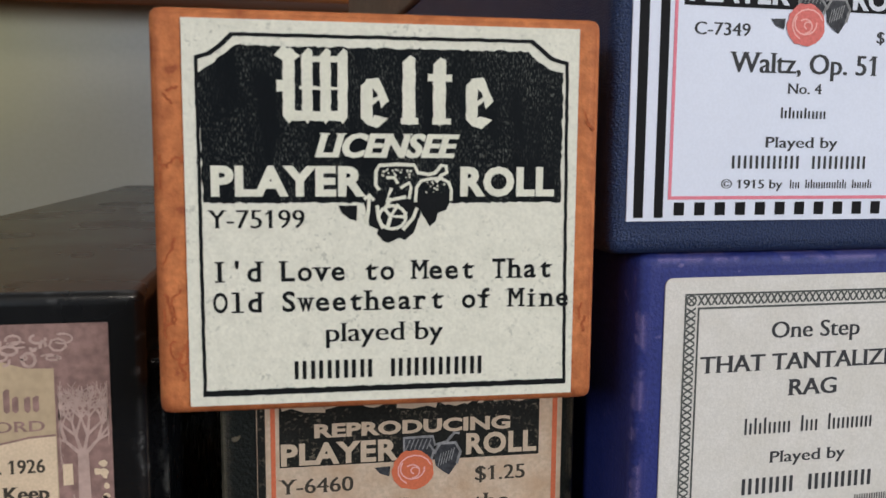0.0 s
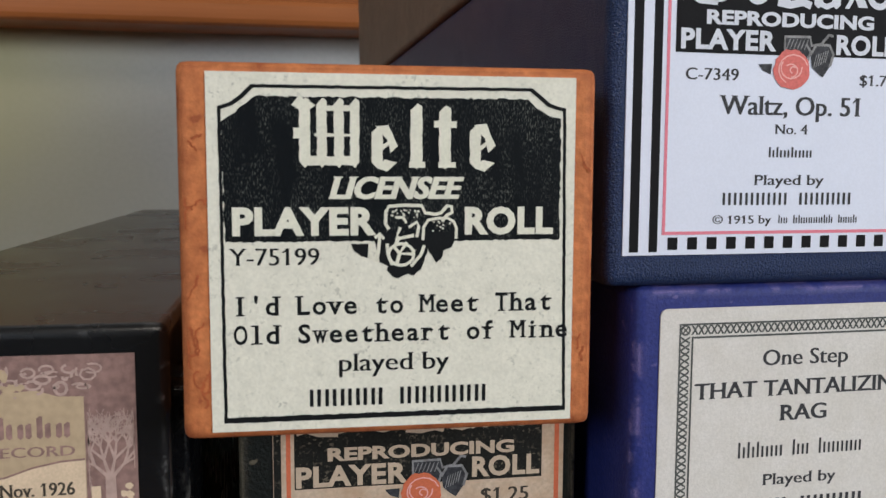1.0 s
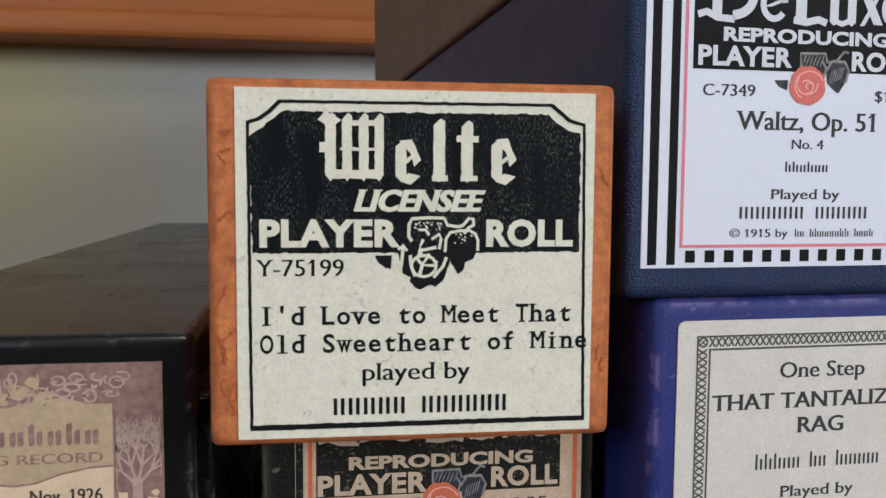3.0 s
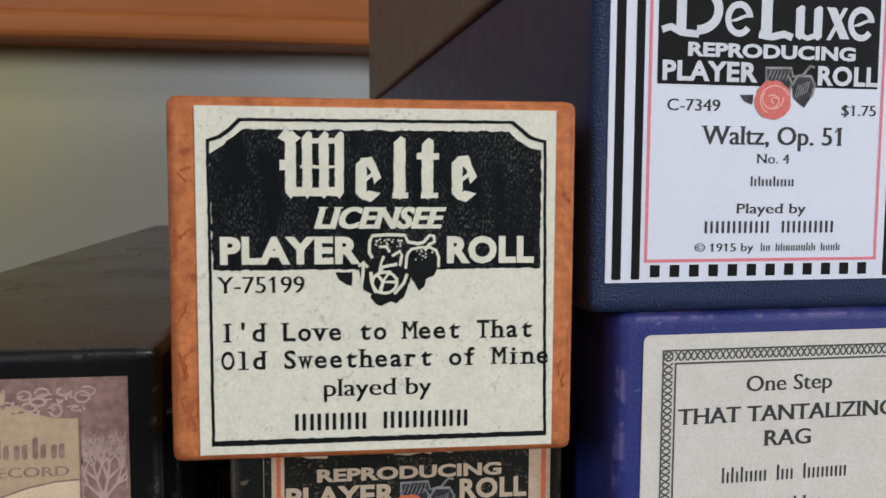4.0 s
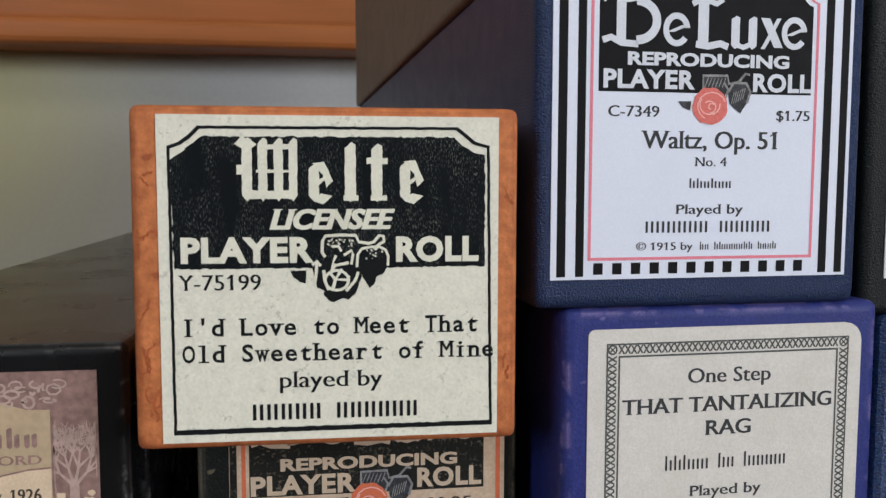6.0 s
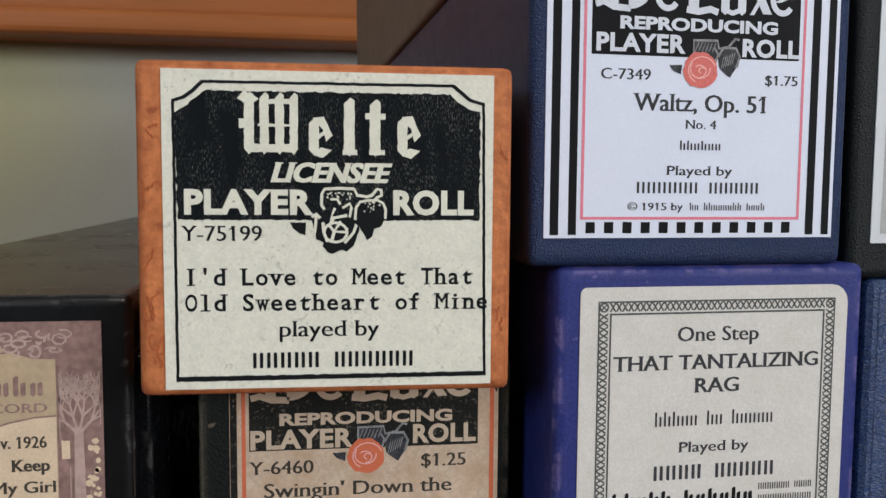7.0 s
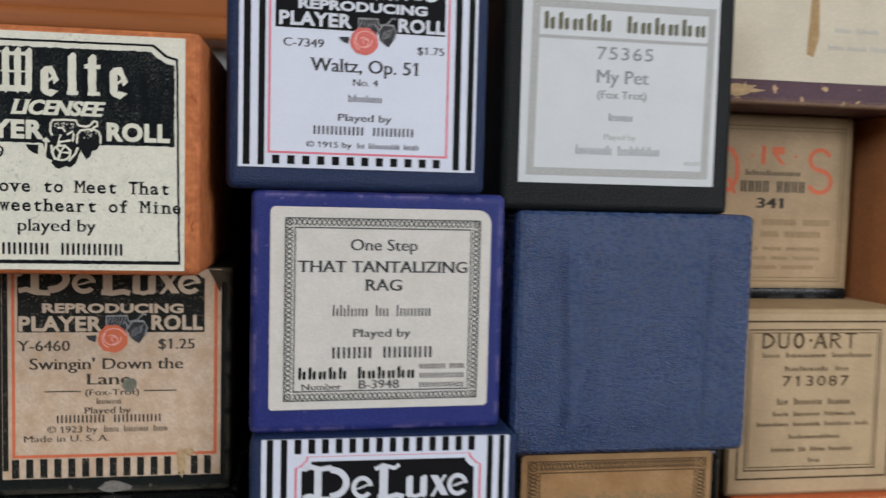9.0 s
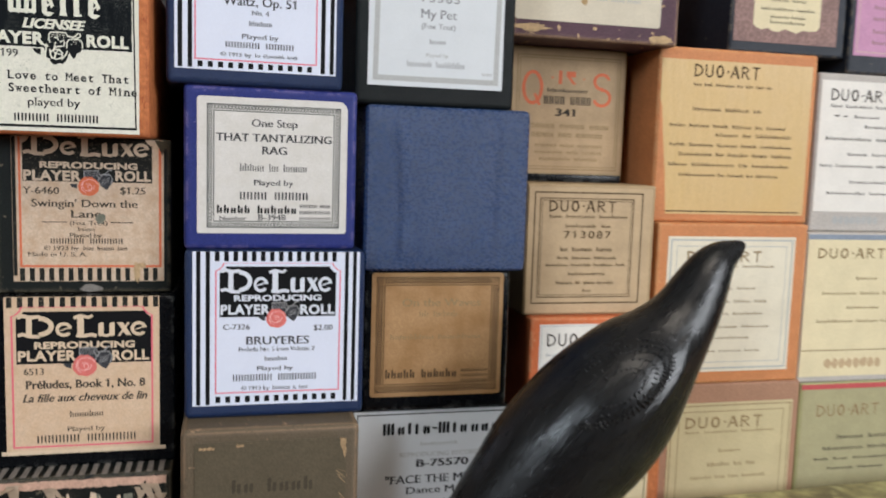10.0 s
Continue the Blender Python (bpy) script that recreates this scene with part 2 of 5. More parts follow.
# buff paper again, with the shade on the set-back box put into its colour
M["buff_dark"] = material("shaded_buff_paper", (0.44, 0.305, 0.175), 0.6, 2000, 0.08, 90, 0.35, 0.12, 2000)
M["cream_aged"] = material("cream_aged_paper", (0.61, 0.54, 0.42), 0.62, 2000, 0.05, 60, 0.25, 0.12, 2000)
M["ivory_dim"] = material("dim_ivory_paper", (0.53, 0.44, 0.255), 0.58, 2000, 0.05, 80, 0.2, 0.1, 2000)
M["floral"] = material("floral_print", (0.36, 0.33, 0.15), 0.4, 160, 0.35, 60, 1.0, dark=(0.10, 0.075, 0.04), speck=0.25, speck_colour=(0.45, 0.42, 0.22))

# ---------------------------------------------------------------- building blocks
MM = 0.001


def link_mesh(name, bm, mat, parent=None, label="", smooth=False):
    me = bpy.data.meshes.new(name)
    bm.to_mesh(me)
    bm.free()
    me.materials.append(mat)
    for p in me.polygons:
        p.use_smooth = smooth
    ob = new(name, me)
    if parent is not None:
        ob.parent = parent
    if label:
        ob["label"] = label
    return ob


def cuboid(bm, x0, x1, y0, y1, z0, z1, bevel=0.0, segments=2):
    made = bmesh.ops.create_cube(bm, size=1.0)["verts"]
    for v in made:
        v.co = Vector(((x0 + x1) / 2 + v.co.x * (x1 - x0), (y0 + y1) / 2 + v.co.y * (y1 - y0), (z0 + z1) / 2 + v.co.z * (z1 - z0)))
    if bevel:
        edges = {e for v in made for e in v.link_edges}
        bmesh.ops.bevel(bm, geom=list(edges), offset=bevel, segments=segments, profile=0.6, affect="EDGES")


def block(name, dims, mat, parent=None, bevel=0.0, label="", segments=2):
    bm = bmesh.new()
    cuboid(bm, *dims, bevel=bevel, segments=segments)
    ob = link_mesh(name, bm, mat, parent, label, smooth=False)
    if bevel:
        # rounded edges shade smoothly, the large faces stay flat
        top = max(p.area for p in ob.data.polygons)
        for p in ob.data.polygons:
            p.use_smooth = p.area < top * 0.12
    return ob


# ---------------------------------------------------------------- room
def structure(name, dims, mat, label, category, bevel=0.0):
    return tagged(block(name, dims, mat, None, bevel), label, category, kind="structure")


SUPPORT = -0.005
structure("floor", (-2.1, 3.1, -2.3, 0.7, -0.85, -0.8), M["floor"], "brown oak floor of the room", "floor")
structure("ceiling", (-2.1, 3.1, -2.3, 0.7, 1.6, 1.65), M["plaster"], "plain off-white painted ceiling", "ceiling")
structure("wall_north", (-2.1, 3.1, 0.62, 0.7, -0.8, 1.6), M["wall_tinted"], "pale grey painted wall, yellowish light painted into one patch", "wall")
# unseen walls that close the room, their dark tone chosen to hold down ambient light
structure("wall_west", (-2.1, -2.02, -2.2, 0.62, -0.8, 1.6), M["wall"], "unseen taupe side wall, darkened to cut bounced light", "wall")
structure("wall_east", (3.02, 3.1, -2.2, 0.62, -0.8, 1.6), M["wall"], "unseen taupe side wall, darkened to cut bounced light", "wall")
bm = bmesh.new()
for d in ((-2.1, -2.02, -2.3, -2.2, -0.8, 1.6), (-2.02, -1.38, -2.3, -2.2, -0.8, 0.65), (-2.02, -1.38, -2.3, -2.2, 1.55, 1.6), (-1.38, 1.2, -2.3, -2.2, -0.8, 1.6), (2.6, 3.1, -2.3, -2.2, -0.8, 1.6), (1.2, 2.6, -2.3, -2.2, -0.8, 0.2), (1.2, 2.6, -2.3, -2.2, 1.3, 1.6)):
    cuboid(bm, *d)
tagged(link_mesh("wall_south", bm, M["wall"]), "unseen taupe wall with two window openings, darkened to cut bounced light", "wall", kind="structure")
bm = bmesh.new()
cuboid(bm, -2.0, 3.0, 0.586, 0.62, 0.3085, 0.40, 0.004, 3)
cuboid(bm, -2.0, 3.0, 0.575, 0.62, 0.2915, 0.3095, 0.0075, 4)
tagged(link_mesh("trim", bm, M["rail"], smooth=False), "reddish brown wooden rail along the wall", "rail", kind="structure")
structure("shelf_board", (-0.6, 0.75, -0.02, 0.62, SUPPORT - 0.03, SUPPORT), M["shelf"], "brown wooden shelf board under the boxes", "shelf", 0.003)


# ---------------------------------------------------------------- boxes
def roll_box(label, x0, x1, z0, z1, y, mat, depth=0.325, bevel=0.0016, yaw=0.0, group="piano roll boxes"):
    """A long cardboard box seen at its end: an empty at the base of its front edge, and its body."""
    e = new("piano_roll_box")
    tagged(e, label, "box", group)
    e.matrix_world = pose((x0 + x1) / 2, y, z0, 0, 0, yaw)
    w, h = (x1 - x0) / 2, z1 - z0
    block("body", (-w, w, 0, depth, 0, h), mat, e, bevel, segments=3)
    e["half"], e["high"] = w, h
    return e


def paper(box, u0, u1, v0, v1, mat, label="", clip=0.0, thick=0.25, name="label", corners=None):
    """A paper label on a box's end. u, v: millimetres from the left and the bottom of the end; clip: cut corners;
    corners: radii of rounded corners, from the lower left round by the lower right."""
    w = box["half"]
    c = clip * MM
    a, b, d, f = (u0 * MM - w, u1 * MM - w, v0 * MM, v1 * MM)
    bm = bmesh.new()
    pts = [(a, d), (b, d), (b, f), (a, f)] if not c else [(a, d + c), (a + c, d), (b - c, d), (b, d + c), (b, f - c), (b - c, f), (a + c, f), (a, f - c)]
    if corners:
        pts = []
        for (px, pz), (sx, sz), r0, turn in zip(((a, d), (b, d), (b, f), (a, f)), ((1, 1), (-1, 1), (-1, -1), (1, -1)), corners, (math.pi, 1.5 * math.pi, 0.0, 0.5 * math.pi)):
            r0 *= MM
            for k in range(5):
                g = turn + 0.5 * math.pi * k / 4
                pts.append((px + sx * r0 + r0 * math.cos(g), pz + sz * r0 + r0 * math.sin(g)))
    front = [bm.verts.new((x, -thick * MM, z)) for x, z in pts]
    back = [bm.verts.new((x, 0.0002, z)) for x, z in pts]
    bm.faces.new(front)
    for i in range(len(pts)):
        j = (i + 1) % len(pts)
        bm.faces.new((front[j], front[i], back[i], back[j]))
    bmesh.ops.recalc_face_normals(bm, faces=bm.faces)
    ob = link_mesh(name, bm, mat, box, label)
    ob["half"], ob["thick"] = w, thick
    return ob


def ink(lab, name, polys, mat, lift=0.04, label=""):
    """Flat printed shapes on a label: polygons of (u, v) in millimetres of the box's end."""
    w, y = lab["half"], -(lab["thick"] + lift) * MM
    bm, k = bmesh.new(), 0
    for poly in polys:
        area2 = sum(poly[i][0] * poly[(i + 1) % len(poly)][1] - poly[(i + 1) % len(poly)][0] * poly[i][1] for i in range(len(poly)))
        pts = poly if area2 > 0 else poly[::-1]
        k += 1
        bm.faces.new([bm.verts.new((u * MM - w, y - (k % 12) * 0.0000025, v * MM)) for u, v in pts])
    ob = link_mesh(name, bm, mat, lab, label)
    if len(polys) > 3:
        ob["kind"] = "stuff"
    return ob


def rect(u0, u1, v0, v1):
    return [(u0, v0), (u1, v0), (u1, v1), (u0, v1)]


def disc(u, v, ru, rv=None, n=20, wob=0.0, seed=0):
    rv = rv or ru
    r = random.Random(seed)
    return [(u + ru * (1 + wob * r.uniform(-1, 1)) * math.cos(2 * math.pi * i / n), v + rv * (1 + wob * r.uniform(-1, 1)) * math.sin(2 * math.pi * i / n)) for i in range(n)]


def ragged(pts, step=0.7, amp=0.07, seed=1):
    """A polygon with the uneven edge of worn print."""
    r, out = random.Random(seed), []
    for (ua, va), (ub, vb) in zip(pts, pts[1:] + pts[:1]):
        n = max(1, int(math.hypot(ub - ua, vb - va) / step))
        for i in range(n):
            f = i / n
            out.append((ua + (ub - ua) * f + (r.uniform(-amp, amp) if i else 0), va + (vb - va) * f + (r.uniform(-amp, amp) if i else 0)))
    return out


def outline(pts, t):
    """Quads of a closed line of thickness t through pts, inside them."""
    out, n = [], len(pts)
    cu, cv = sum(p[0] for p in pts) / n, sum(p[1] for p in pts) / n
    hu, hv = max(abs(p[0] - cu) for p in pts), max(abs(p[1] - cv) for p in pts)
    inner = [(cu + (u - cu) * (1 - t / hu), cv + (v - cv) * (1 - t / hv)) for u, v in pts]
    for i in range(n):
        j = (i + 1) % n
        out.append([pts[i], pts[j], inner[j], inner[i]])
    return out


GLYPHS = {}


def glyphs(string, bold, shear, space):
    """Points and faces of a line of writing in the built-in font, one unit high, and the short flat ends of its strokes."""
    bold = min(bold, 0.0) if "M" in string else bold + 0.006
    key = (string, bold, shear, space)
    if key in GLYPHS:
        return GLYPHS[key]
    cu = bpy.data.curves.new("line", "FONT")
    cu.body, cu.size, cu.offset, cu.shear, cu.space_character = string, 1.0, bold, shear, space
    cu.resolution_u = 3
    tmp = bpy.data.objects.new("line", cu)
    scene.collection.objects.link(tmp)
    bpy.context.view_layer.update()
    me = bpy.data.meshes.new_from_object(tmp.evaluated_get(bpy.context.evaluated_depsgraph_get()))
    bpy.data.objects.remove(tmp)
    bpy.data.curves.remove(cu)
    co = np.array([v.co[:2] for v in me.vertices])
    faces = [tuple(p.vertices) for p in me.polygons]
    seen = {}
    for f in faces:
        for i in range(len(f)):
            e = tuple(sorted((f[i], f[(i + 1) % len(f)])))
            seen[e] = seen.get(e, 0) + 1
    ends = []
    for (i, j), k in seen.items():
        (xa, ya), (xb, yb) = co[i], co[j]
        if k == 1 and abs(ya - yb) < 0.002 and 0.035 < abs(xa - xb) < 0.19 and (abs(ya) < 0.02 or ya > 0.45):
            ends.append((min(xa, xb), max(xa, xb), ya))
    # feet that would touch their neighbours are kept apart
    ends = [(a, b, ye) for a, b, ye in ends if not any(ye == y2 and (a, b) != (c, d) and -0.02 < max(a, c) - min(b, d) < 0.07 for c, d, y2 in ends)]
    bpy.data.meshes.remove(me)
    GLYPHS[key] = (co, faces, ends)
    return GLYPHS[key]


def text(lab, string, u0, u1, v, cap, mat, bold=0.0, shear=0.0, space=1.0, lift=0.04, name="text", serif=0.06, mono=False, roman=None):
    """A printed line in the built-in font: from u0 to u1, on the base line v, with capitals cap high, in millimetres.
    serif: feet added to the strokes' ends, as parts of a letter's height; mono: every character in a cell of one width."""
    w, y = lab["half"], -(lab["thick"] + lift) * MM
    verts, polys = [], []
    ky = cap / 0.69
    roman = bool(serif) and not mono if roman is None else roman
    shifts = (0.0,)
    if roman:
        bold, shifts, serif = bold - 0.012, (-0.024, 0.0, 0.024), min(serif, 0.05)

    def put(co, faces, ends, a, ku, at, shifts=shifts):
        for k, off in enumerate(shifts):
            base = len(verts)
            verts.extend(((at + (p[0] + off - a) * ku) * MM - w, y - 0.000003 * k, (v + p[1] * ky) * MM) for p in co)
            polys.extend(tuple(base + i for i in f) for f in faces)
        if serif:
            for xa, xb, ye in ends:
                h = 0.04 if roman else 0.055
                h = h if ye < 0.1 else -h
                q = len(verts)
                e = serif * min(1.0, ky / ku) + shifts[-1]
                for px, pz in ((xa - e, ye), (xb + e, ye), (xb + e, ye + h), (xa - e, ye + h)):
                    verts.append(((at + (px - a) * ku) * MM - w, y - 0.00001, (v + pz * ky) * MM))
                polys.append((q, q + 1, q + 2, q + 3) if h > 0 else (q + 3, q + 2, q + 1, q))

    def flag(string, i):
        """The slanted stroke at the head of the figure one that stands i-th in a line."""
        stem = glyphs("1", bold, 0.0, 1.0)[0]
        right = glyphs(string[:i + 1], bold, 0.0, space)[0][:, 0].max()
        left, top = right - (stem[:, 0].max() - stem[:, 0].min()), stem[:, 1].max()
        return [(left + 0.02, top), (left - 0.15, top - 0.14), (left - 0.15, top - 0.20), (left + 0.02, top - 0.10)]

    def put_flags(string, a, ku, at):
        for i, ch in enumerate(string):
            if ch == "1" and not shear:
                q = len(verts)
                verts.extend(((at + (px - a) * ku) * MM - w, y - 0.000012, (v + pz * ky) * MM) for px, pz in flag(string, i))
                polys.append((q, q + 1, q + 2, q + 3))

    if mono:
        cell = (u1 - u0) / (len(string) - 0.3)
        for i, ch in enumerate(string):
            if ch == " ":
                continue
            co, faces, ends = glyphs(ch, bold, shear, 1.0)
            a, b = co[:, 0].min(), co[:, 0].max()
            wide = min((b - a) * ky * 1.05, cell * 0.86)
            wide = max(wide, cell * 0.22)
            if ch == "l":
                ends = [(xa - 0.05, xb + 0.05 if ye < 0.1 else xb - 0.09, ye) for xa, xb, ye in ends]
            put(co, faces, [] if ch in "',." else ends, a, wide / (b - a), u0 + cell * (i + 0.35) - wide / 2, (-0.02, 0.0, 0.02) if ch == "M" else (0.0,))
    else:
        co, faces, ends = glyphs(string, bold, shear, space)
        a, b = co[:, 0].min(), co[:, 0].max()
        put(co, faces, ends, a, (u1 - u0) / (b - a), u0)
        put_flags(string, a, (u1 - u0) / (b - a), u0)
    me = bpy.data.meshes.new(name)
    me.from_pydata(verts, [], polys)
    me.materials.append(mat)
    me.update()
    ob = new(name, me)
    ob.parent = lab
    return ob


def bars(lab, words, u0, u1, v, cap, mat, lift=0.04, name="writing", low=False, fill=0.62):
    """Writing as plain bars: one narrow bar for each character of the words' lengths."""
    total = sum(words) + (len(words) - 1) * 0.9
    step = (u1 - u0) / total
    polys, u = [], u0
    r = random.Random(sum(words) * 7 + len(words))
    for k in words:
        for i in range(k):
            h = cap * (1.0 if (i == 0 or not low or r.random() < 0.25) else 0.68)
            a, b, t = u + step * 0.14, u + step * 0.86, step * (0.16 + fill * 0.14)
            if name == "wordmark":
                for q, top in ((0.30, h), (0.72, cap * 0.7 if low else cap)):
                    polys.append(pointed(u + step * q, v, v + top, step * 0.155, cap * 0.10))
            else:
                polys += [rect(a, a + t, v, v + h), rect(b - t, b, v, v + cap * (0.7 if low else 1.0))]
            u += step
        u += step * 0.9
    return ink(lab, name, polys, mat, lift)


def pointed(u, v0, v1, half, tip=0.6):
    """An upright pen stroke with slanted ends."""
    return [(u - half, v0 + tip), (u, v0), (u + half, v0 + tip), (u + half, v1 - tip * 0.4), (u + half * 0.2, v1), (u - half, v1 - tip)]


def ring(u, v, ru, rv, t, n=18, start=0.0, end=1.0):
    """Quads of a round stroke."""
    out = []
    for i in range(n):
        a, b = (2 * math.pi * (start + (end - start) * k / n) for k in (i, i + 1))
        out.append([(u + ru * math.cos(a), v + rv * math.sin(a)), (u + ru * math.cos(b), v + rv * math.sin(b)),
                    (u + (ru - t) * math.cos(b), v + (rv - t) * math.sin(b)), (u + (ru - t) * math.cos(a), v + (rv - t) * math.sin(a))])
    return out


def slanted(u0, u1, v0, v1, half):
    return [(u0 - half, v0), (u0 + half, v0), (u1 + half, v1), (u1 - half, v1)]


def stroke(pts, half):
    """Quads of an open pen line through pts, with mitred bends."""
    n, left, right = len(pts), [], []
    for i, (u, v) in enumerate(pts):
        (ua, va), (ub, vb) = pts[max(0, i - 1)], pts[min(n - 1, i + 1)]
        d = math.hypot(ub - ua, vb - va) or 1.0
        left.append((u - (vb - va) / d * half, v + (ub - ua) / d * half))
        right.append((u + (vb - va) / d * half, v - (ub - ua) / d * half))
    return [[left[i], left[i + 1], right[i + 1], right[i]] for i in range(n - 1)]


def round_mark(lab, u0, u1, v0, v1, mat, lift=0.08):
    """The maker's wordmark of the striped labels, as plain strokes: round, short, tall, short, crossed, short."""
    w, h = u1 - u0, v1 - v0
    at = lambda pts: [(u0 + w * a, v0 + h * b) for a, b in pts]
    polys = ring(u0 + w * 0.150, v0 + h * 0.5, w * 0.118, h * 0.47, w * 0.040, 30, -0.25, 0.25)
    polys += [rect(u0 + w * 0.055, u0 + w * 0.100, v0 + h * 0.10, v0 + h * 0.88)]
    polys += stroke(at([(-0.01, 0.90), (0.03, 0.98), (0.09, 0.90), (0.16, 0.95)]), w * 0.016) + stroke(at([(-0.01, 0.10), (0.03, 0.16), (0.08, 0.06), (0.16, 0.04)]), w * 0.015)
    for c in (0.345, 0.935):
        polys += ring(u0 + w * c, v0 + h * 0.35, w * 0.066, h * 0.33, w * 0.028, 24, 0.02, 0.90) + [slanted(u0 + w * (c - 0.03), u0 + w * (c + 0.045), v0 + h * 0.30, v0 + h * 0.44, w * 0.018)]
    polys += [pointed(u0 + w * 0.475, v0 + h * 0.05, v0 + h * 0.98, w * 0.026, h * 0.07)] + stroke(at([(0.44, 0.08), (0.50, 0.04), (0.56, 0.10), (0.60, 0.04)]), w * 0.016) + stroke(at([(0.42, 0.86), (0.47, 0.97), (0.54, 0.88), (0.57, 0.98)]), w * 0.013)
    polys += [pointed(u0 + w * 0.635, v0, v0 + h * 0.66, w * 0.021, h * 0.07), pointed(u0 + w * 0.722, v0, v0 + h * 0.66, w * 0.021, h * 0.07)] + stroke(at([(0.635, 0.10), (0.675, 0.04), (0.722, 0.12)]), w * 0.012)
    polys += [slanted(u0 + w * 0.785, u0 + w * 0.855, v0 + h * 0.64, v0 + h * 0.05, w * 0.023), slanted(u0 + w * 0.775, u0 + w * 0.855, v0 + h * 0.02, v0 + h * 0.64, w * 0.011)]
    return ink(lab, "wordmark", polys, mat, lift)


def rose(lab, u, v, r, lift=0.09, flower="rose_ink"):
    """The printed rose with its dark leaves."""
    at = lambda pts: [(u + r * a, v + r * b) for a, b in pts]
    bud = at([(-0.45, 1.6), (0.95, 1.62), (1.05, 1.2), (0.8, 0.5), (-0.42, 0.6)])
    leaf = at([(1.0, 0.75), (1.3, 1.25), (2.05, 1.25), (2.3, 0.8), (2.12, 0.2), (1.75, -0.35), (1.45, -0.15), (1.1, 0.15)])
    tip = at([(-1.85, 0.22), (-1.1, 0.25), (-1.15, -0.25), (-1.6, -0.08)])
    ink(lab, "leaves", [bud, leaf, tip], M["leaf_ink"], lift)
    lines = stroke(bud[-1:] + bud[:3] + at([(1.6, 1.3), (2.0, 1.75), (2.25, 1.7)]), r * 0.07) + stroke(leaf[:5], r * 0.07) + stroke(at([(0.75, 1.25), (1.0, 0.9), (0.85, 0.4)]), r * 0.06)
    for k in range(6):
        lines += stroke(at([(-0.35 + k * 0.2, 1.0), (-0.15 + k * 0.2, 1.5)]), r * 0.025)
        lines += stroke(at([(1.2 + k * 0.13, 0.1 + 0.06 * k), (1.35 + k * 0.13, 0.75 + 0.05 * k)]), r * 0.025)
    ink(lab, "leaf_print", lines, M["leaf_line"], lift + 0.015)
    ink(lab, "rose", [disc(u, v, r, r, 26, 0.07, 3)], M[flower], lift + 0.03)
    lines = []
    for k, (rr, st) in enumerate(((0.85, 0.05), (0.62, 0.4), (0.4, 0.75), (0.22, 0.1))):
        lines += ring(u + r * 0.08 * math.cos(k * 2), v + r * 0.08 * math.sin(k * 2), r * rr, r * rr * 0.9, r * 0.07, 9, st, st + 0.62)
    ink(lab, "petals", lines, M["petal_ink"], lift + 0.05)


def stripes(u0, u1, v0, v1, pitch, share=0.5):
    n = int((u1 - u0) / pitch)
    return [rect(u0 + i * pitch, u0 + (i + share) * pitch, v0, v1) for i in range(n + 1) if u0 + (i + share) * pitch <= u1 + 0.01]


def notched(u0, u1, v0, v1, c):
    """A frame whose upper corners are cut by curves that bend inwards."""
    k = c * 0.35
    return [(u0, v0), (u1, v0), (u1, v1 - c), (u1 - k, v1 - c * 0.9), (u1 - c * 0.9, v1 - k), (u1 - c, v1), (u0 + c, v1), (u0 + c * 0.9, v1 - k), (u0 + k, v1 - c * 0.9), (u0, v1 - c)]


def header(lab, u0, u1, v0, v1, back, letters, mark, line2, line3, rose_at, low=0.0):
    """The dark panel at the head of the striped labels."""
    ink(lab, "panel", [notched(u0, u1, v0, v1, 2.2)], back)
    round_mark(lab, *mark, letters)
    text(lab, "REPRODUCING", *line2, letters, 0.035, lift=0.08, serif=0)
    (a, b, v, c), (d, e, v2, c2) = line3
    text(lab, "PLAYER", a, b, v, c, letters, 0.032, space=1.06, lift=0.08, serif=0)
    text(lab, "ROLL", d, e, v2, c2, letters, 0.032, space=1.06, lift=0.08, serif=0)
    rose(lab, *rose_at)


M["leaf_ink"] = material("slate_leaf_ink", (0.055, 0.056, 0.062), 0.55, 1400, 0.35, 300, 0.3, spec=0.07)
M["leaf_line"] = material("pale_leaf_lines", (0.25, 0.245, 0.245), 0.55, 1400, 0.25, 300, 0.3, spec=0.07)
M["petal_ink"] = material("pale_petal_lines", (0.80, 0.42, 0.38), 0.55, 2200, 0.05, 300, 0.1, spec=0.07)
M["white_ink"] = material("bare_paper_letters", (0.64, 0.66, 0.72), 0.55, 2600, 0.04, 200, 0.1, spec=0.07)
M["cream_ink"] = material("cream_letters", (0.71, 0.69, 0.575), 0.6, 2600, 0.05, 260, 0.2, spec=0.07)
M["tan_ink"] = material("tan_letters", (0.58, 0.45, 0.33), 0.6, 2600, 0.06, 200, 0.2, spec=0.07)
M["peach_ink"] = material("peach_letters", (0.66, 0.51, 0.36), 0.6, 2600, 0.06, 200, 0.2, spec=0.07)
K, G, F = M["ink"], M["grey_ink"], M["soft_ink"]

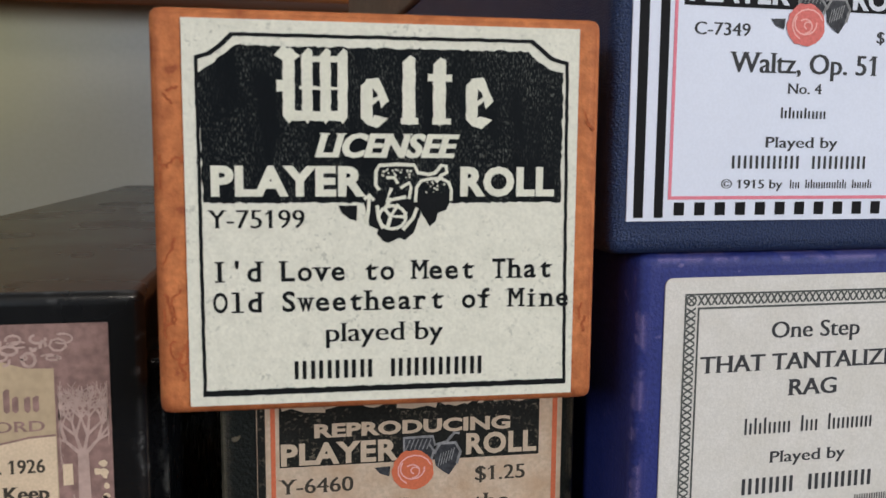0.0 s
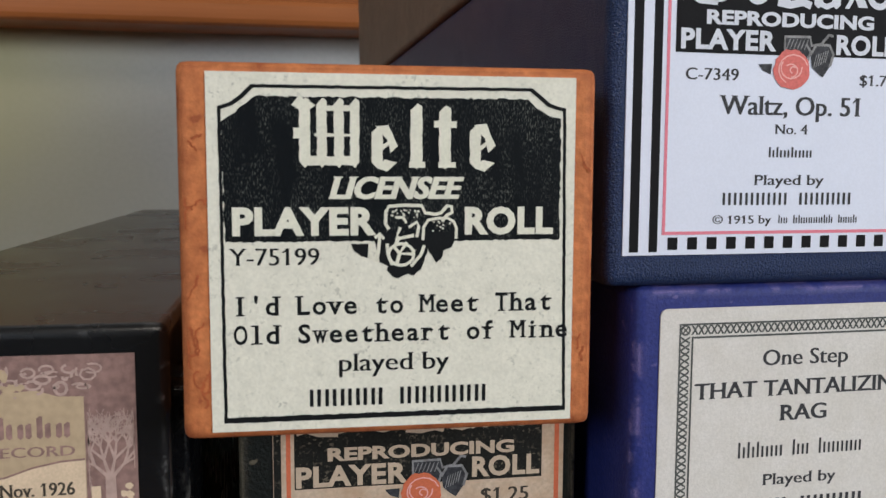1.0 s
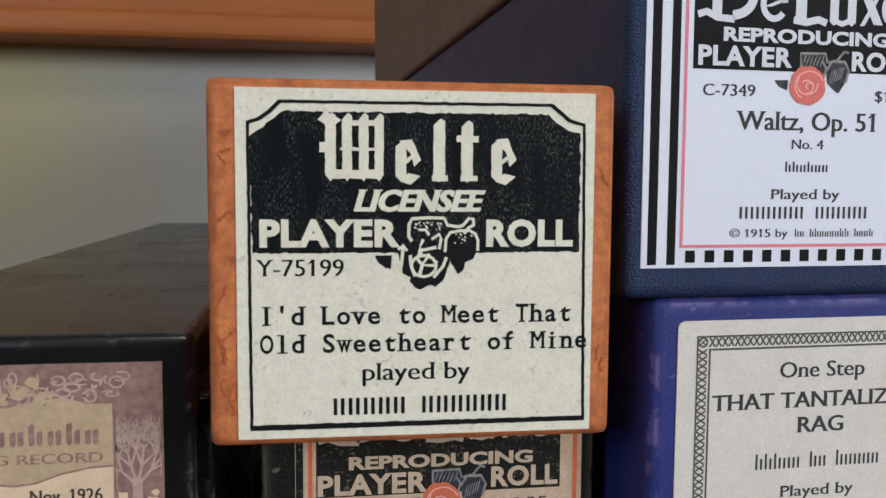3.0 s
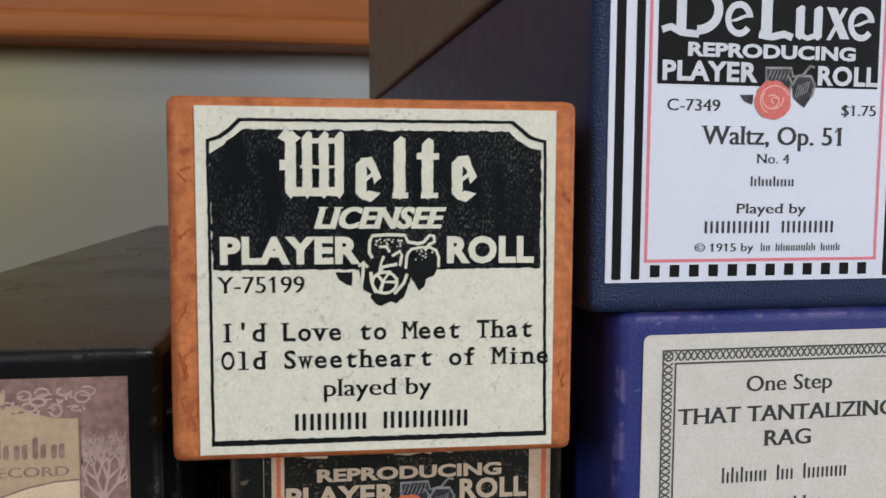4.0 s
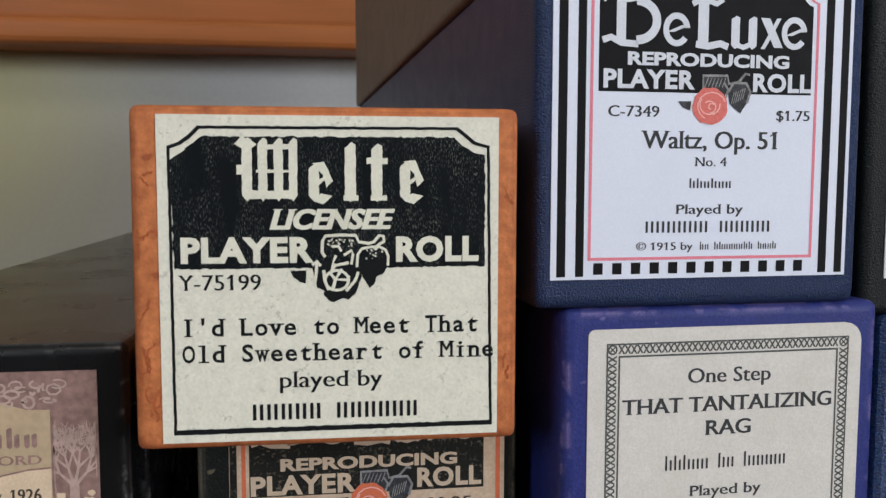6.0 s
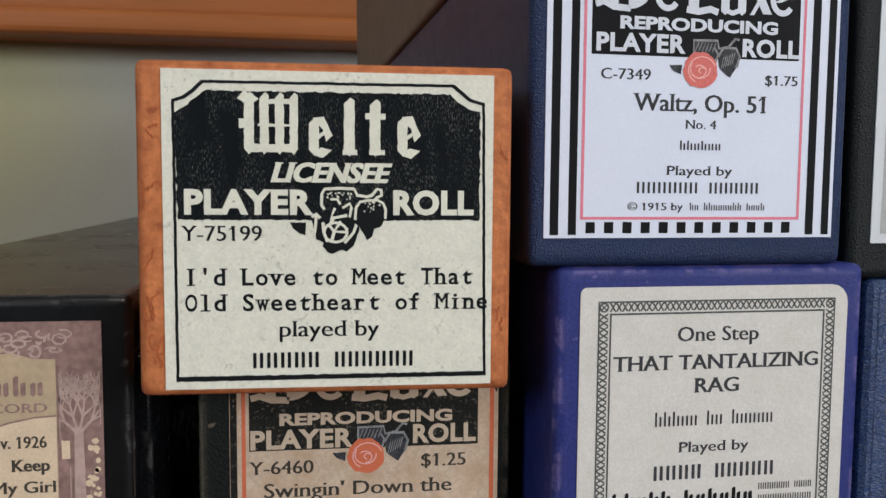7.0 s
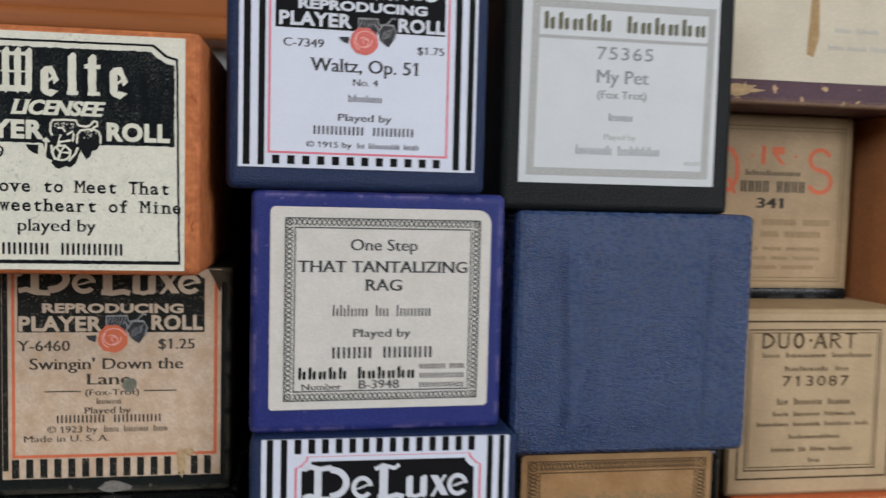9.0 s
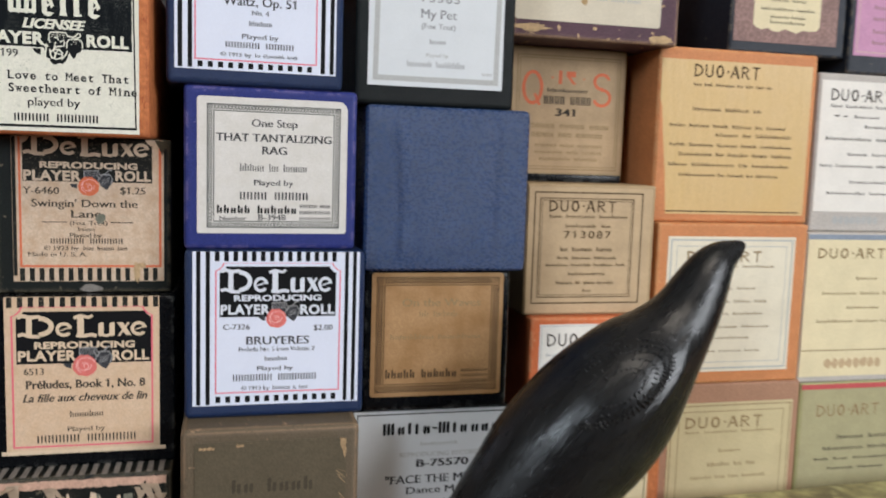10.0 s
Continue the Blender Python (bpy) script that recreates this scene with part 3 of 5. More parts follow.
# ---------------------------------------------------------------- the orange box in front
bx = roll_box("orange cardboard box end with black and cream printed label", -0.0155, 0.0413, 0.1648, 0.2154, 0.1137, M["orange_board"], bevel=0.0016, yaw=-1.2)
bx["half"] = 0.0277
lb = paper(bx, 3.2, 53.0, 1.1, 49.2, M["cream_paper"], "cream paper label printed in worn black")
rs = random.Random(21)
scratches = []
for u, v, n, reach in ((1.7, 31.5, 3, 1.0), (1.5, 12.0, 4, 1.1), (1.8, 7.0, 4, 1.0), (0.9, 20.0, 2, 0.5), (1.2, 41.0, 2, 0.5), (54.4, 38.0, 2, 0.5), (54.3, 12.0, 2, 0.6)):
    for k in range(n):
        pts, ang = [(u + rs.uniform(-0.5, 0.5), v + rs.uniform(-1, 1))], rs.uniform(0, 6.3)
        for j in range(7):
            ang += rs.uniform(-1.1, 1.1)
            pts.append((max(0.3, min(55.6 if u > 50 else 3.0, pts[-1][0] + reach * 0.45 * math.cos(ang))), pts[-1][1] + reach * 0.6 * math.sin(ang)))
        scratches += stroke(pts, rs.uniform(0.09, 0.20))
ink(lb, "scuffing", scratches, M["scratch"], -0.17, "dark red-brown scratches in the board")
frame_pts = [(4.8, 2.3), (52.2, 2.4), (51.6, 45.0), (49.4, 45.6), (48.2, 46.6), (46.8, 47.7), (9.0, 47.6), (7.6, 46.2), (6.2, 45.2), (4.7, 44.7)]
ink(lb, "border", outline(ragged(frame_pts, 0.8, 0.05), 0.44), K)
ink(lb, "border_foot", [ragged(rect(5.2, 51.9, 2.45, 3.1), 0.6, 0.07)], K, 0.06)
ink(lb, "panel", [ragged([(5.4, 26.9), (50.9, 26.9), (50.9, 43.6), (48.9, 44.1), (47.4, 45.0), (46.2, 46.2), (9.6, 46.1), (8.2, 45.0), (6.6, 43.7), (5.0, 42.6)], 0.5, 0.13)], M["black_ink"])
cm = M["cream_ink"]
mark = []
for u, half in ((15.9, 0.72), (18.15, 0.66), (20.4, 0.66), (22.5, 0.62)):
    mark.append(pointed(u, 36.7, 46.0, half, 0.9))
mark += [rect(16.0, 22.6, 37.1, 38.3), rect(14.4, 16.4, 40.6, 42.0), [(14.2, 45.0), (15.2, 46.2), (17.4, 45.0), (16.0, 43.9)], rect(17.6, 22.8, 44.3, 45.0), rect(17.2, 22.4, 40.9, 41.3)]
for u0, tall in ((25.3, 5.6), (38.7, 5.9)):
    mark += [pointed(u0 + 0.2, 36.7, 36.7 + tall, 0.75, 0.8), [(u0, 36.7 + tall), (u0 + 1.7, 36.9 + tall), (u0 + 3.0, 36.2 + tall * 0.62), (u0 + 2.0, 36.2 + tall * 0.45), (u0 + 1.5, 36.4 + tall * 0.75)], [(u0 + 0.2, 36.7), (u0 + 1.5, 36.3), (u0 + 2.9, 37.5), (u0 + 1.2, 37.9)]]
mark += [pointed(30.8, 36.6, 45.4, 0.8, 0.9), rect(29.8, 32.0, 36.8, 37.6), pointed(34.7, 36.6, 45.2, 0.8, 0.9), rect(33.2, 36.3, 42.2, 43.1), rect(33.8, 36.2, 36.8, 37.6)]
for u0 in (25.3, 38.7):
    mark.append([(u0 + 0.4, 38.7), (u0 + 2.4, 40.3), (u0 + 2.4, 41.0), (u0 + 0.4, 39.4)])
ink(lb, "wordmark", [ragged(p, 0.6, 0.06, k) for k, p in enumerate(mark)], cm, 0.08)
text(lb, "LICENSEE", 19.1, 37.3, 32.7, 2.8, cm, 0.035, 0.28, lift=0.08)
text(lb, "PLAYER", 6.3, 25.4, 27.9, 3.4, cm, 0.042, space=1.07, lift=0.08, serif=0)
text(lb, "ROLL", 37.5, 50.0, 27.9, 3.4, cm, 0.042, space=1.07, lift=0.08, serif=0)


def sprig(pts):
    """Places of the printed sprig, from its own grid of a fortieth of a millimetre, its y down."""
    return [(25.4 + (x - 320) * 0.026, 27.9 - (y - 215) * 0.0255) for x, y in pts]


ink(lb, "emblem_ground", [ragged(sprig(p), 0.4, 0.06, k) for k, p in enumerate((
    [(300, 215), (335, 370), (378, 390), (372, 412), (400, 445), (430, 457), (484, 432), (512, 444), (552, 410), (588, 310), (590, 215)],
    [(560, 215), (590, 300), (634, 376), (660, 355), (672, 310), (716, 290), (742, 240), (742, 200)],
    [(186, 270), (276, 268), (272, 346), (240, 336), (204, 308)]))], M["ink"], 0.06)
ink(lb, "emblem", stroke(sprig([(384, 192), (366, 165), (368, 100), (384, 70), (470, 64), (556, 67), (574, 105), (630, 114), (658, 106), (690, 68), (714, 72), (717, 104), (690, 118), (664, 152)]), 0.23)
    + stroke(sprig([(562, 252), (567, 180), (590, 145), (640, 135), (692, 134), (726, 152), (741, 190), (739, 246)]), 0.2)
    + stroke(sprig([(488, 182), (532, 154), (540, 180), (530, 236)]), 0.2) + stroke(sprig([(444, 182), (420, 245), (516, 226)]), 0.24) + stroke(sprig([(420, 130), (458, 130), (476, 160)]), 0.2), cm, 0.09)
ink(lb, "emblem_rose", ring(*sprig([(448, 328)])[0], 1.95, 1.7, 0.42, 16) + stroke(sprig([(440, 232), (412, 288), (440, 322), (424, 380)]), 0.26) + stroke(sprig([(478, 262), (440, 322), (506, 326), (516, 300)]), 0.24)
    + stroke(sprig([(374, 268), (380, 330), (402, 384)]), 0.24) + stroke(sprig([(570, 280), (552, 330), (500, 392)]), 0.22) + stroke(sprig([(285, 256), (287, 300), (284, 346)]), 0.26)
    + stroke(sprig([(310, 238), (336, 216), (358, 244)]), 0.22) + stroke(sprig([(336, 220), (330, 300), (320, 362)]), 0.22), cm, 0.1)
dots = random.Random(8)
ink(lb, "emblem_dots", [disc(*sprig([(dots.uniform(388, 540), dots.uniform(88, 134))])[0], dots.uniform(0.08, 0.18), None, 7) for k in range(26)]
    + [disc(*sprig([(dots.uniform(612, 724), dots.uniform(152, 204))])[0], dots.uniform(0.07, 0.16), None, 7) for k in range(12)], cm, 0.085)
text(lb, "Y-75199", 6.0, 17.6, 23.7, 2.35, K, -0.005, serif=0.02)
text(lb, "I'd Love to Meet That", 6.4, 49.8, 17.0, 2.5, K, 0.014, mono=True, serif=0.085)
text(lb, "Old Sweetheart of Mine", 6.4, 52.2, 13.1, 2.5, K, 0.014, mono=True, serif=0.085)
text(lb, "played by", 20.3, 35.3, 9.0, 2.5, K, -0.004)
bars(lb, (5, 6), 15.9, 40.9, 4.2, 2.4, K, fill=0.58)

# ---------------------------------------------------------------- white striped labels on navy boxes
bx = roll_box("navy leatherette box with black and white striped label", 0.0457, 0.1043, 0.1835, 0.243, 0.1217, M["navy"], bevel=0.0022, yaw=2.3)
lb = paper(bx, 2.7, 55.9, 4.9, 56.3, M["white_paper"], "white paper label with black stripes and pink frame")
ink(lb, "stripes", [rect(a, b, 5.4, 55.8) for a, b in ((3.7, 5.2), (6.9, 8.3), (50.7, 52.2), (53.8, 55.2))] + stripes(10.0, 49.6, 5.7, 7.6, 3.28) + stripes(10.0, 49.6, 54.0, 55.9, 3.28), M["stripe_ink"])
ink(lb, "frame", outline(notched(9.0, 49.4, 8.0, 53.2, 2.4), 0.5), M["pink_ink"], 0.05)
header(lb, 10.4, 48.2, 35.5, 52.4, M["stripe_ink"], M["white_ink"], (11.3, 47.1, 42.8, 51.0), (15.3, 44.0, 39.9, 1.95), ((11.2, 27.1, 36.2, 2.8), (37.5, 48.2, 36.0, 2.8)), (29.9, 33.4, 3.1))
text(lb, "C-7349", 12.2, 20.9, 31.5, 1.8, G)
text(lb, "$1.75", 42.0, 48.1, 31.2, 1.7, G)
text(lb, "Waltz, Op. 51", 18.2, 42.0, 26.4, 2.9, G, 0.005)
text(lb, "No. 4", 27.6, 33.1, 23.5, 1.5, G)
bars(lb, (6,), 26.4, 34.2, 19.9, 1.6, G, low=True)
text(lb, "Played by", 24.4, 36.3, 15.6, 1.6, G)
bars(lb, (6, 5), 18.7, 41.6, 12.5, 1.9, G, fill=0.45)
text(lb, "© 1915 by", 17.4, 27.4, 9.6, 1.3, G)
bars(lb, (2, 8, 4), 28.6, 42.8, 9.6, 1.3, G, low=True)

bx = roll_box("navy box with white label, black stripes and pink frame", 0.0515, 0.113, 0.0695, 0.128, 0.119, M["navy"], bevel=0.0022)
lb = paper(bx, 2.7, 59.4, 4.6, 58.2, M["white_paper"], "white paper label with black stripes and pink frame")
ink(lb, "stripes", [rect(a, b, 5.0, 58.2) for a, b in ((3.9, 5.3), (7.0, 8.4), (54.2, 55.5), (57.0, 58.3))] + stripes(10.3, 52.8, 5.6, 7.8, 3.3) + stripes(10.0, 54.0, 54.9, 58.2, 3.05), M["stripe_ink"])
ink(lb, "frame", outline(notched(10.1, 52.8, 8.8, 54.3, 2.6), 0.5), M["pink_ink"], 0.05)
header(lb, 11.6, 51.1, 35.6, 53.1, M["stripe_ink"], M["white_ink"], (12.4, 49.8, 44.0, 52.1), (16.3, 46.1, 41.2, 1.95), ((11.9, 28.5, 36.6, 3.2), (38.8, 50.8, 36.4, 3.2)), (30.7, 35.0, 3.4))
text(lb, "C-7326", 12.8, 21.7, 31.2, 1.9, G)
text(lb, "$2.00", 43.6, 50.1, 30.6, 1.9, G)
text(lb, "BRUYERES", 20.6, 41.9, 25.9, 2.8, G, 0.005)
text(lb, "Prelude No. 5 from Volume 2", 18.1, 43.9, 23.5, 1.5, G)
bars(lb, (7,), 26.7, 34.5, 20.1, 1.6, G, low=True)
text(lb, "Played by", 24.3, 36.5, 16.7, 1.5, G)
bars(lb, (7, 7), 15.9, 44.8, 13.1, 2.3, G, fill=0.45)
text(lb, "© 1913 by", 19.0, 28.4, 9.8, 1.4, G)
bars(lb, (6, 1, 3), 29.4, 41.7, 9.8, 1.4, G, low=True)

# ---------------------------------------------------------------- older striped labels on black boxes
bx = roll_box("worn black cardboard box with stained tan striped label", -0.0098, 0.0464, 0.1115, 0.1648, 0.134, M["worn_black"], bevel=0.0012)
bx["half"] = 0.0263
lb = paper(bx, 3.6, 52.0, 4.0, 53.0, M["tan_paper"], "stained tan paper label with orange frame lines")
ink(lb, "stripes", stripes(5.6, 51.8, 4.2, 8.6, 3.05, 0.52) + [rect(3.7, 4.9, 6, 52.8)], M["faded_stripe"])
ink(lb, "frame", [rect(5.7, 6.4, 9.0, 52.8), rect(50.4, 51.2, 9.4, 52.9), rect(5.7, 51.2, 8.9, 9.6)], M["orange_ink"], 0.05)
header(lb, 7.0, 48.2, 38.1, 53.0, M["faded_stripe"], M["tan_ink"], (7.7, 47.3, 46.9, 54.0), (12.3, 43.4, 42.7, 2.0), ((7.2, 25.4, 38.5, 3.2), (36.2, 47.8, 38.8, 3.2)), (27.7, 36.6, 3.3, 0.09, "orange_ink"))
text(lb, "Y-6460", 7.1, 18.2, 33.8, 2.4, F, serif=0.04)
text(lb, "$1.25", 37.8, 45.9, 34.2, 2.4, F)
text(lb, "Swingin' Down the", 9.6, 43.3, 29.5, 2.6, F)
text(lb, "Lane", 22.1, 31.6, 25.9, 2.6, F)
ink(lb, "rule", [rect(12.7, 20.6, 24.2, 24.5), rect(34.5, 41.9, 24.2, 24.5)], F)
text(lb, "(Fox-Trot)", 21.6, 33.5, 23.4, 1.4, F)
bars(lb, (5,), 23.9, 29.6, 21.3, 1.4, F, low=True)
text(lb, "Played by", 21.5, 31.6, 19.1, 1.5, F)
bars(lb, (6, 6), 15.1, 38.6, 17.0, 1.8, F, fill=0.5)
text(lb, "© 1923 by", 13.3, 24.2, 14.7, 1.5, F)
bars(lb, (3, 5, 3), 25.6, 40.0, 14.7, 1.5, F, low=True)
text(lb, "Made in U. S. A.", 8.3, 26.8, 12.6, 1.5, F)
ink(lb, "stain", [disc(31.2, 25.4, 1.6, 1.9, 14, 0.35, 5)], M["stain"], 0.09)
ink(lb, "bare_patch", [disc(43.0, 7.4, 1.3, 3.4, 14, 0.3, 8), disc(44.6, 9.6, 1.6, 0.9, 12, 0.3, 9)], M["bare_board"], 0.09)

ink(lb, "torn_corner", [[(49.0, 53.0), (53.2, 52.6), (53.8, 49.4), (52.4, 50.2), (51.6, 47.6), (50.6, 50.0)]], M["brown_shadow"], 0.12, "torn brown paper at the corner")
ink(lb, "paper_scrap", [disc(28.0, 1.6, 3.4, 1.3, 11, 0.35, 6)], M["dusty_grey"], -0.1, "grey scrap of paper at the foot")

bx = roll_box("black box with peach label, striped head and pink frame", -0.0103, 0.0480, 0.0525, 0.1115, 0.127, M["black_board"], bevel=0.0012)
lb = paper(bx, 4.2, 53.2, 5.2, 58.8, M["peach_paper"], "peach paper label with pink frame lines")
ink(lb, "stripes", stripes(5.0, 54.0, 55.2, 58.7, 3.3, 0.5), M["faded_stripe"])
ink(lb, "frame", outline(notched(6.2, 51.1, 7.0, 55.4, 3.0), 0.6), M["red_ink"], 0.05)
ink(lb, "paper_fold", [rect(2.6, 55.2, 4.6, 6.0)], M["peach_ink"], 0.03)
header(lb, 7.8, 50.8, 36.0, 53.8, M["stripe_ink"], M["peach_ink"], (8.7, 49.1, 45.0, 52.6), (13.3, 45.2, 41.2, 2.2), ((8.2, 26.5, 37.1, 3.3), (37.8, 49.8, 36.8, 3.3)), (29.1, 35.1, 3.8))
text(lb, "6513", 10.0, 16.1, 32.3, 2.2, F)
text(lb, "Préludes, Book 1, No. 8", 10.6, 48.4, 27.5, 2.8, F, 0.015)
text(lb, "La fille aux cheveux de lin", 9.5, 49.1, 22.9, 2.7, F, 0.012, 0.3, serif=0.03)
bars(lb, (7,), 23.9, 34.9, 17.3, 2.1, F, low=True)
text(lb, "Played by", 23.4, 35.2, 12.3, 1.7, F, -0.005)
bars(lb, (6, 7), 13.4, 45.5, 8.6, 2.6, F, fill=0.4)

bx = roll_box("damaged black box with torn striped label remains", -0.0095, 0.0475, -0.005, 0.0525, 0.117, M["worn_black"], bevel=0.0012)
lb = paper(bx, 2.0, 55.5, 3.0, 56.4, M["worn_black"], "torn dark label with flaking tan print")
ink(lb, "frame", [ragged(rect(2.2, 55.2, 53.4, 56.3), 0.8, 0.25, 3)], M["torn_pink"], 0.05)
rt = random.Random(4)
ink(lb, "torn_patches", [disc(rt.uniform(5, 52), rt.uniform(22, 50), rt.uniform(1.0, 4.2), rt.uniform(1.5, 5), 11, 0.4, i) for i in range(40)], M["faded_stripe"], 0.07)
ink(lb, "torn_strips", [ragged(rect(6 + 5.1 * i, 8.6 + 5.1 * i, 20, 51 - rt.uniform(0, 3)), 0.8, 0.3, i) for i in range(10)], M["stain"], 0.085)
ink(lb, "torn_flakes", [disc(rt.uniform(5, 52), rt.uniform(30, 51), rt.uniform(0.4, 1.3), rt.uniform(0.8, 2.6), 8, 0.45, i + 50) for i in range(40)], M["tan_ink"], 0.10)
bm = bmesh.new()
for i in range(15):
    cuboid(bm, -0.0265 + i * 0.0036, -0.0265 + i * 0.0036 + 0.0018, 0.0006, 0.012, 0.0575, 0.05765)
link_mesh("stripes", bm, M["dusty_grey"], bx, "dusty grey stripes on the top")

bm = bmesh.new()
for i in range(26):
    # curled shreds of paper that stand off the end
    u, z, ln, wd, ang = rt.uniform(-0.025, 0.025), rt.uniform(0.036, 0.056), rt.uniform(0.003, 0.008), rt.uniform(0.0008, 0.0022), rt.uniform(-1.2, 1.2)
    row = []
    for k in range(5):
        f = k / 4
        x, y, h = u + ln * f * math.sin(ang), -0.0004 - 0.0022 * f * f, z - ln * f * math.cos(ang)
        row.append((bm.verts.new((x - wd * (1 - 0.6 * f), y, h)), bm.verts.new((x + wd * (1 - 0.6 * f), y - 0.0002, h))))
    for (a0, b0), (a1, b1) in zip(row, row[1:]):
        bm.faces.new((a0, b0, b1, a1))
bmesh.ops.solidify(bm, geom=bm.faces[:], thickness=0.00018)
shreds = link_mesh("paper_shreds", bm, M["tan_ink"], bx, "curled tan shreds of torn paper")
shreds["kind"] = "stuff"

# ---------------------------------------------------------------- indigo box with ornamental border
bx = roll_box("indigo cardboard box with rubbed edges and aged label", 0.0513, 0.1098, 0.128, 0.1835, 0.123, M["indigo"], bevel=0.0020, yaw=2.2)
lb = paper(bx, 4.2, 55.0, 5.6, 51.8, M["aged_paper"], "aged grey-white label with braided border", corners=(0.8, 1.0, 3.2, 1.2))


def braid(lab, u0, u1, v0, v1, wide, pitch, mat):
    """A border of two lines with a row of small loops between them."""
    polys = outline([(u0, v0), (u1, v0), (u1, v1), (u0, v1)], 0.28)
    polys += outline([(u0 + wide, v0 + wide), (u1 - wide, v0 + wide), (u1 - wide, v1 - wide), (u0 + wide, v1 - wide)], 0.32)
    h = wide / 2
    for a0, a1, fixed, across in ((u0 + wide, u1 - wide, v0 + h, False), (u0 + wide, u1 - wide, v1 - h, False), (v0 + wide, v1 - wide, u0 + h, True), (v0 + wide, v1 - wide, u1 - h, True)):
        n = max(1, int((a1 - a0) / pitch))
        for i in range(n):
            c = a0 + (i + 0.5) * (a1 - a0) / n
            q = h * 0.72
            for s in (-1, 1):
                pa, pb = (c - pitch * 0.42, fixed - s * q), (c + pitch * 0.42, fixed + s * q)
                t = 0.17
                quad = [(pa[0] - t, pa[1]), (pa[0] + t, pa[1]), (pb[0] + t, pb[1]), (pb[0] - t, pb[1])]
                polys.append([(b, a) for a, b in quad] if across else quad)
    for cu in (u0 + h, u1 - h):
        for cv in (v0 + h, v1 - h):
            polys += ring(cu, cv, h * 0.85, h * 0.85, 0.3, 10) + [slanted(cu - h * 0.6, cu + h * 0.6, cv - h * 0.6, cv + h * 0.6, 0.16), slanted(cu + h * 0.6, cu - h * 0.6, cv - h * 0.6, cv + h * 0.6, 0.16)]
    return ink(lab, "border", polys, mat)


braid(lb, 7.4, 52.5, 7.5, 49.4, 2.1, 1.1, M["line_ink"])
text(lb, "One Step", 22.2, 37.5, 42.1, 2.6, G)
text(lb, "THAT TANTALIZING", 10.4, 49.4, 37.1, 2.6, G, 0.008)
text(lb, "RAG", 25.8, 34.0, 32.9, 2.6, G, 0.008)
bars(lb, (5, 2, 5), 18.1, 41.1, 27.0, 2.6, G, low=True, fill=0.45)
text(lb, "Played by", 23.1, 36.3, 22.2, 1.9, G)
bars(lb, (4, 5), 18.0, 41.7, 17.3, 2.6, G, fill=0.6)
bars(lb, (5, 6), 10.4, 37.7, 12.4, 3.0, K, low=True, fill=0.5, name="wordmark")
text(lb, "Number", 11.6, 20.5, 10.1, 1.4, G)
text(lb, "B-3948", 24.6, 33.8, 10.2, 2.0, G)
for i, v in enumerate((14.6, 12.4, 10.2)):
    bars(lb, (7, 4) if i == 0 else (11,), 38.5, 49.3, v, 1.2, G, fill=0.5)

# ---------------------------------------------------------------- third stack
bx = roll_box("black leatherette box with pale grey bordered label", 0.1093, 0.1684, 0.180, 0.2405, 0.129, M["black_cloth"], bevel=0.0018)
lb = paper(bx, 4.4, 54.6, 6.8, 56.5, M["cool_paper"], "white label with grey border band")
ink(lb, "border", outline([(6.2, 8.6), (53.0, 8.6), (53.6, 50.6), (6.8, 50.6)], 1.9), M["pale_ink"])
ink(lb, "rule", [rect(7.0, 53.4, 41.4, 42.2), rect(7.0, 53.4, 49.6, 50.4)], M["pale_ink"], 0.05)
bars(lb, (5, 6), 9.2, 51.3, 43.4, 4.4, M["olive_ink"], low=True, fill=0.62, name="wordmark")
text(lb, "75365", 23.2, 37.5, 37.0, 3.0, M["mid_ink"], serif=0, space=1.15)
text(lb, "My Pet", 23.4, 36.5, 31.3, 3.2, M["mid_ink"], 0.005)
text(lb, "(Fox Trot)", 23.6, 36.1, 27.6, 1.9, M["mid_ink"])
bars(lb, (4,), 26.5, 32.8, 22.2, 1.9, M["mid_ink"], low=True)
text(lb, "Played by", 25.6, 33.8, 17.6, 1.4, M["pale_ink"])
bars(lb, (6, 7), 18.4, 40.1, 13.9, 2.3, M["mid_ink"], low=True, fill=0.4)
bars(lb, (4,), 46.6, 50.8, 11.9, 1.0, M["pale_ink"])

# a box end without a label: wrinkled cloth
e = new("piano_roll_box")
tagged(e, "plain blue leatherette box end without any label", "box", "piano roll boxes")
e.matrix_world = pose(0.1446, 0.128, 0.1195)
bm = bmesh.new()
cuboid(bm, -0.0311, 0.0311, 0, 0.325, 0, 0.0605, 0.0024, 3)
body = link_mesh("body", bm, M["blue_cloth"], e)
bm = bmesh.new()
NU, NV = 72, 40
grid = [[None] * (NV + 1) for _ in range(NU + 1)]
for i in range(NU + 1):
    for j in range(NV + 1):
        u, v = i / NU, j / NV
        edge = min(1.0, 7 * min(u, 1 - u, v, 1 - v))
        d = 0.00115 * math.exp(-((u - 0.20 - 0.012 * math.sin(5 * v)) / 0.030) ** 2) + 0.00045 * math.exp(-((u - 0.34) / 0.05) ** 2) - 0.0007 * math.exp(-((u - 0.81 + 0.010 * math.sin(4 * v)) / 0.022) ** 2)
        d += 0.00016 * noise.noise(Vector((u * 7, v * 1.5, 2.0)))
        grid[i][j] = bm.verts.new((-0.0290 + 0.058 * u, -0.00012 - (0.0009 + d) * edge, 0.0024 + 0.0558 * v))
for i in range(NU):
    for j in range(NV):
        bm.faces.new((grid[i][j], grid[i + 1][j], grid[i + 1][j + 1], grid[i][j + 1]))
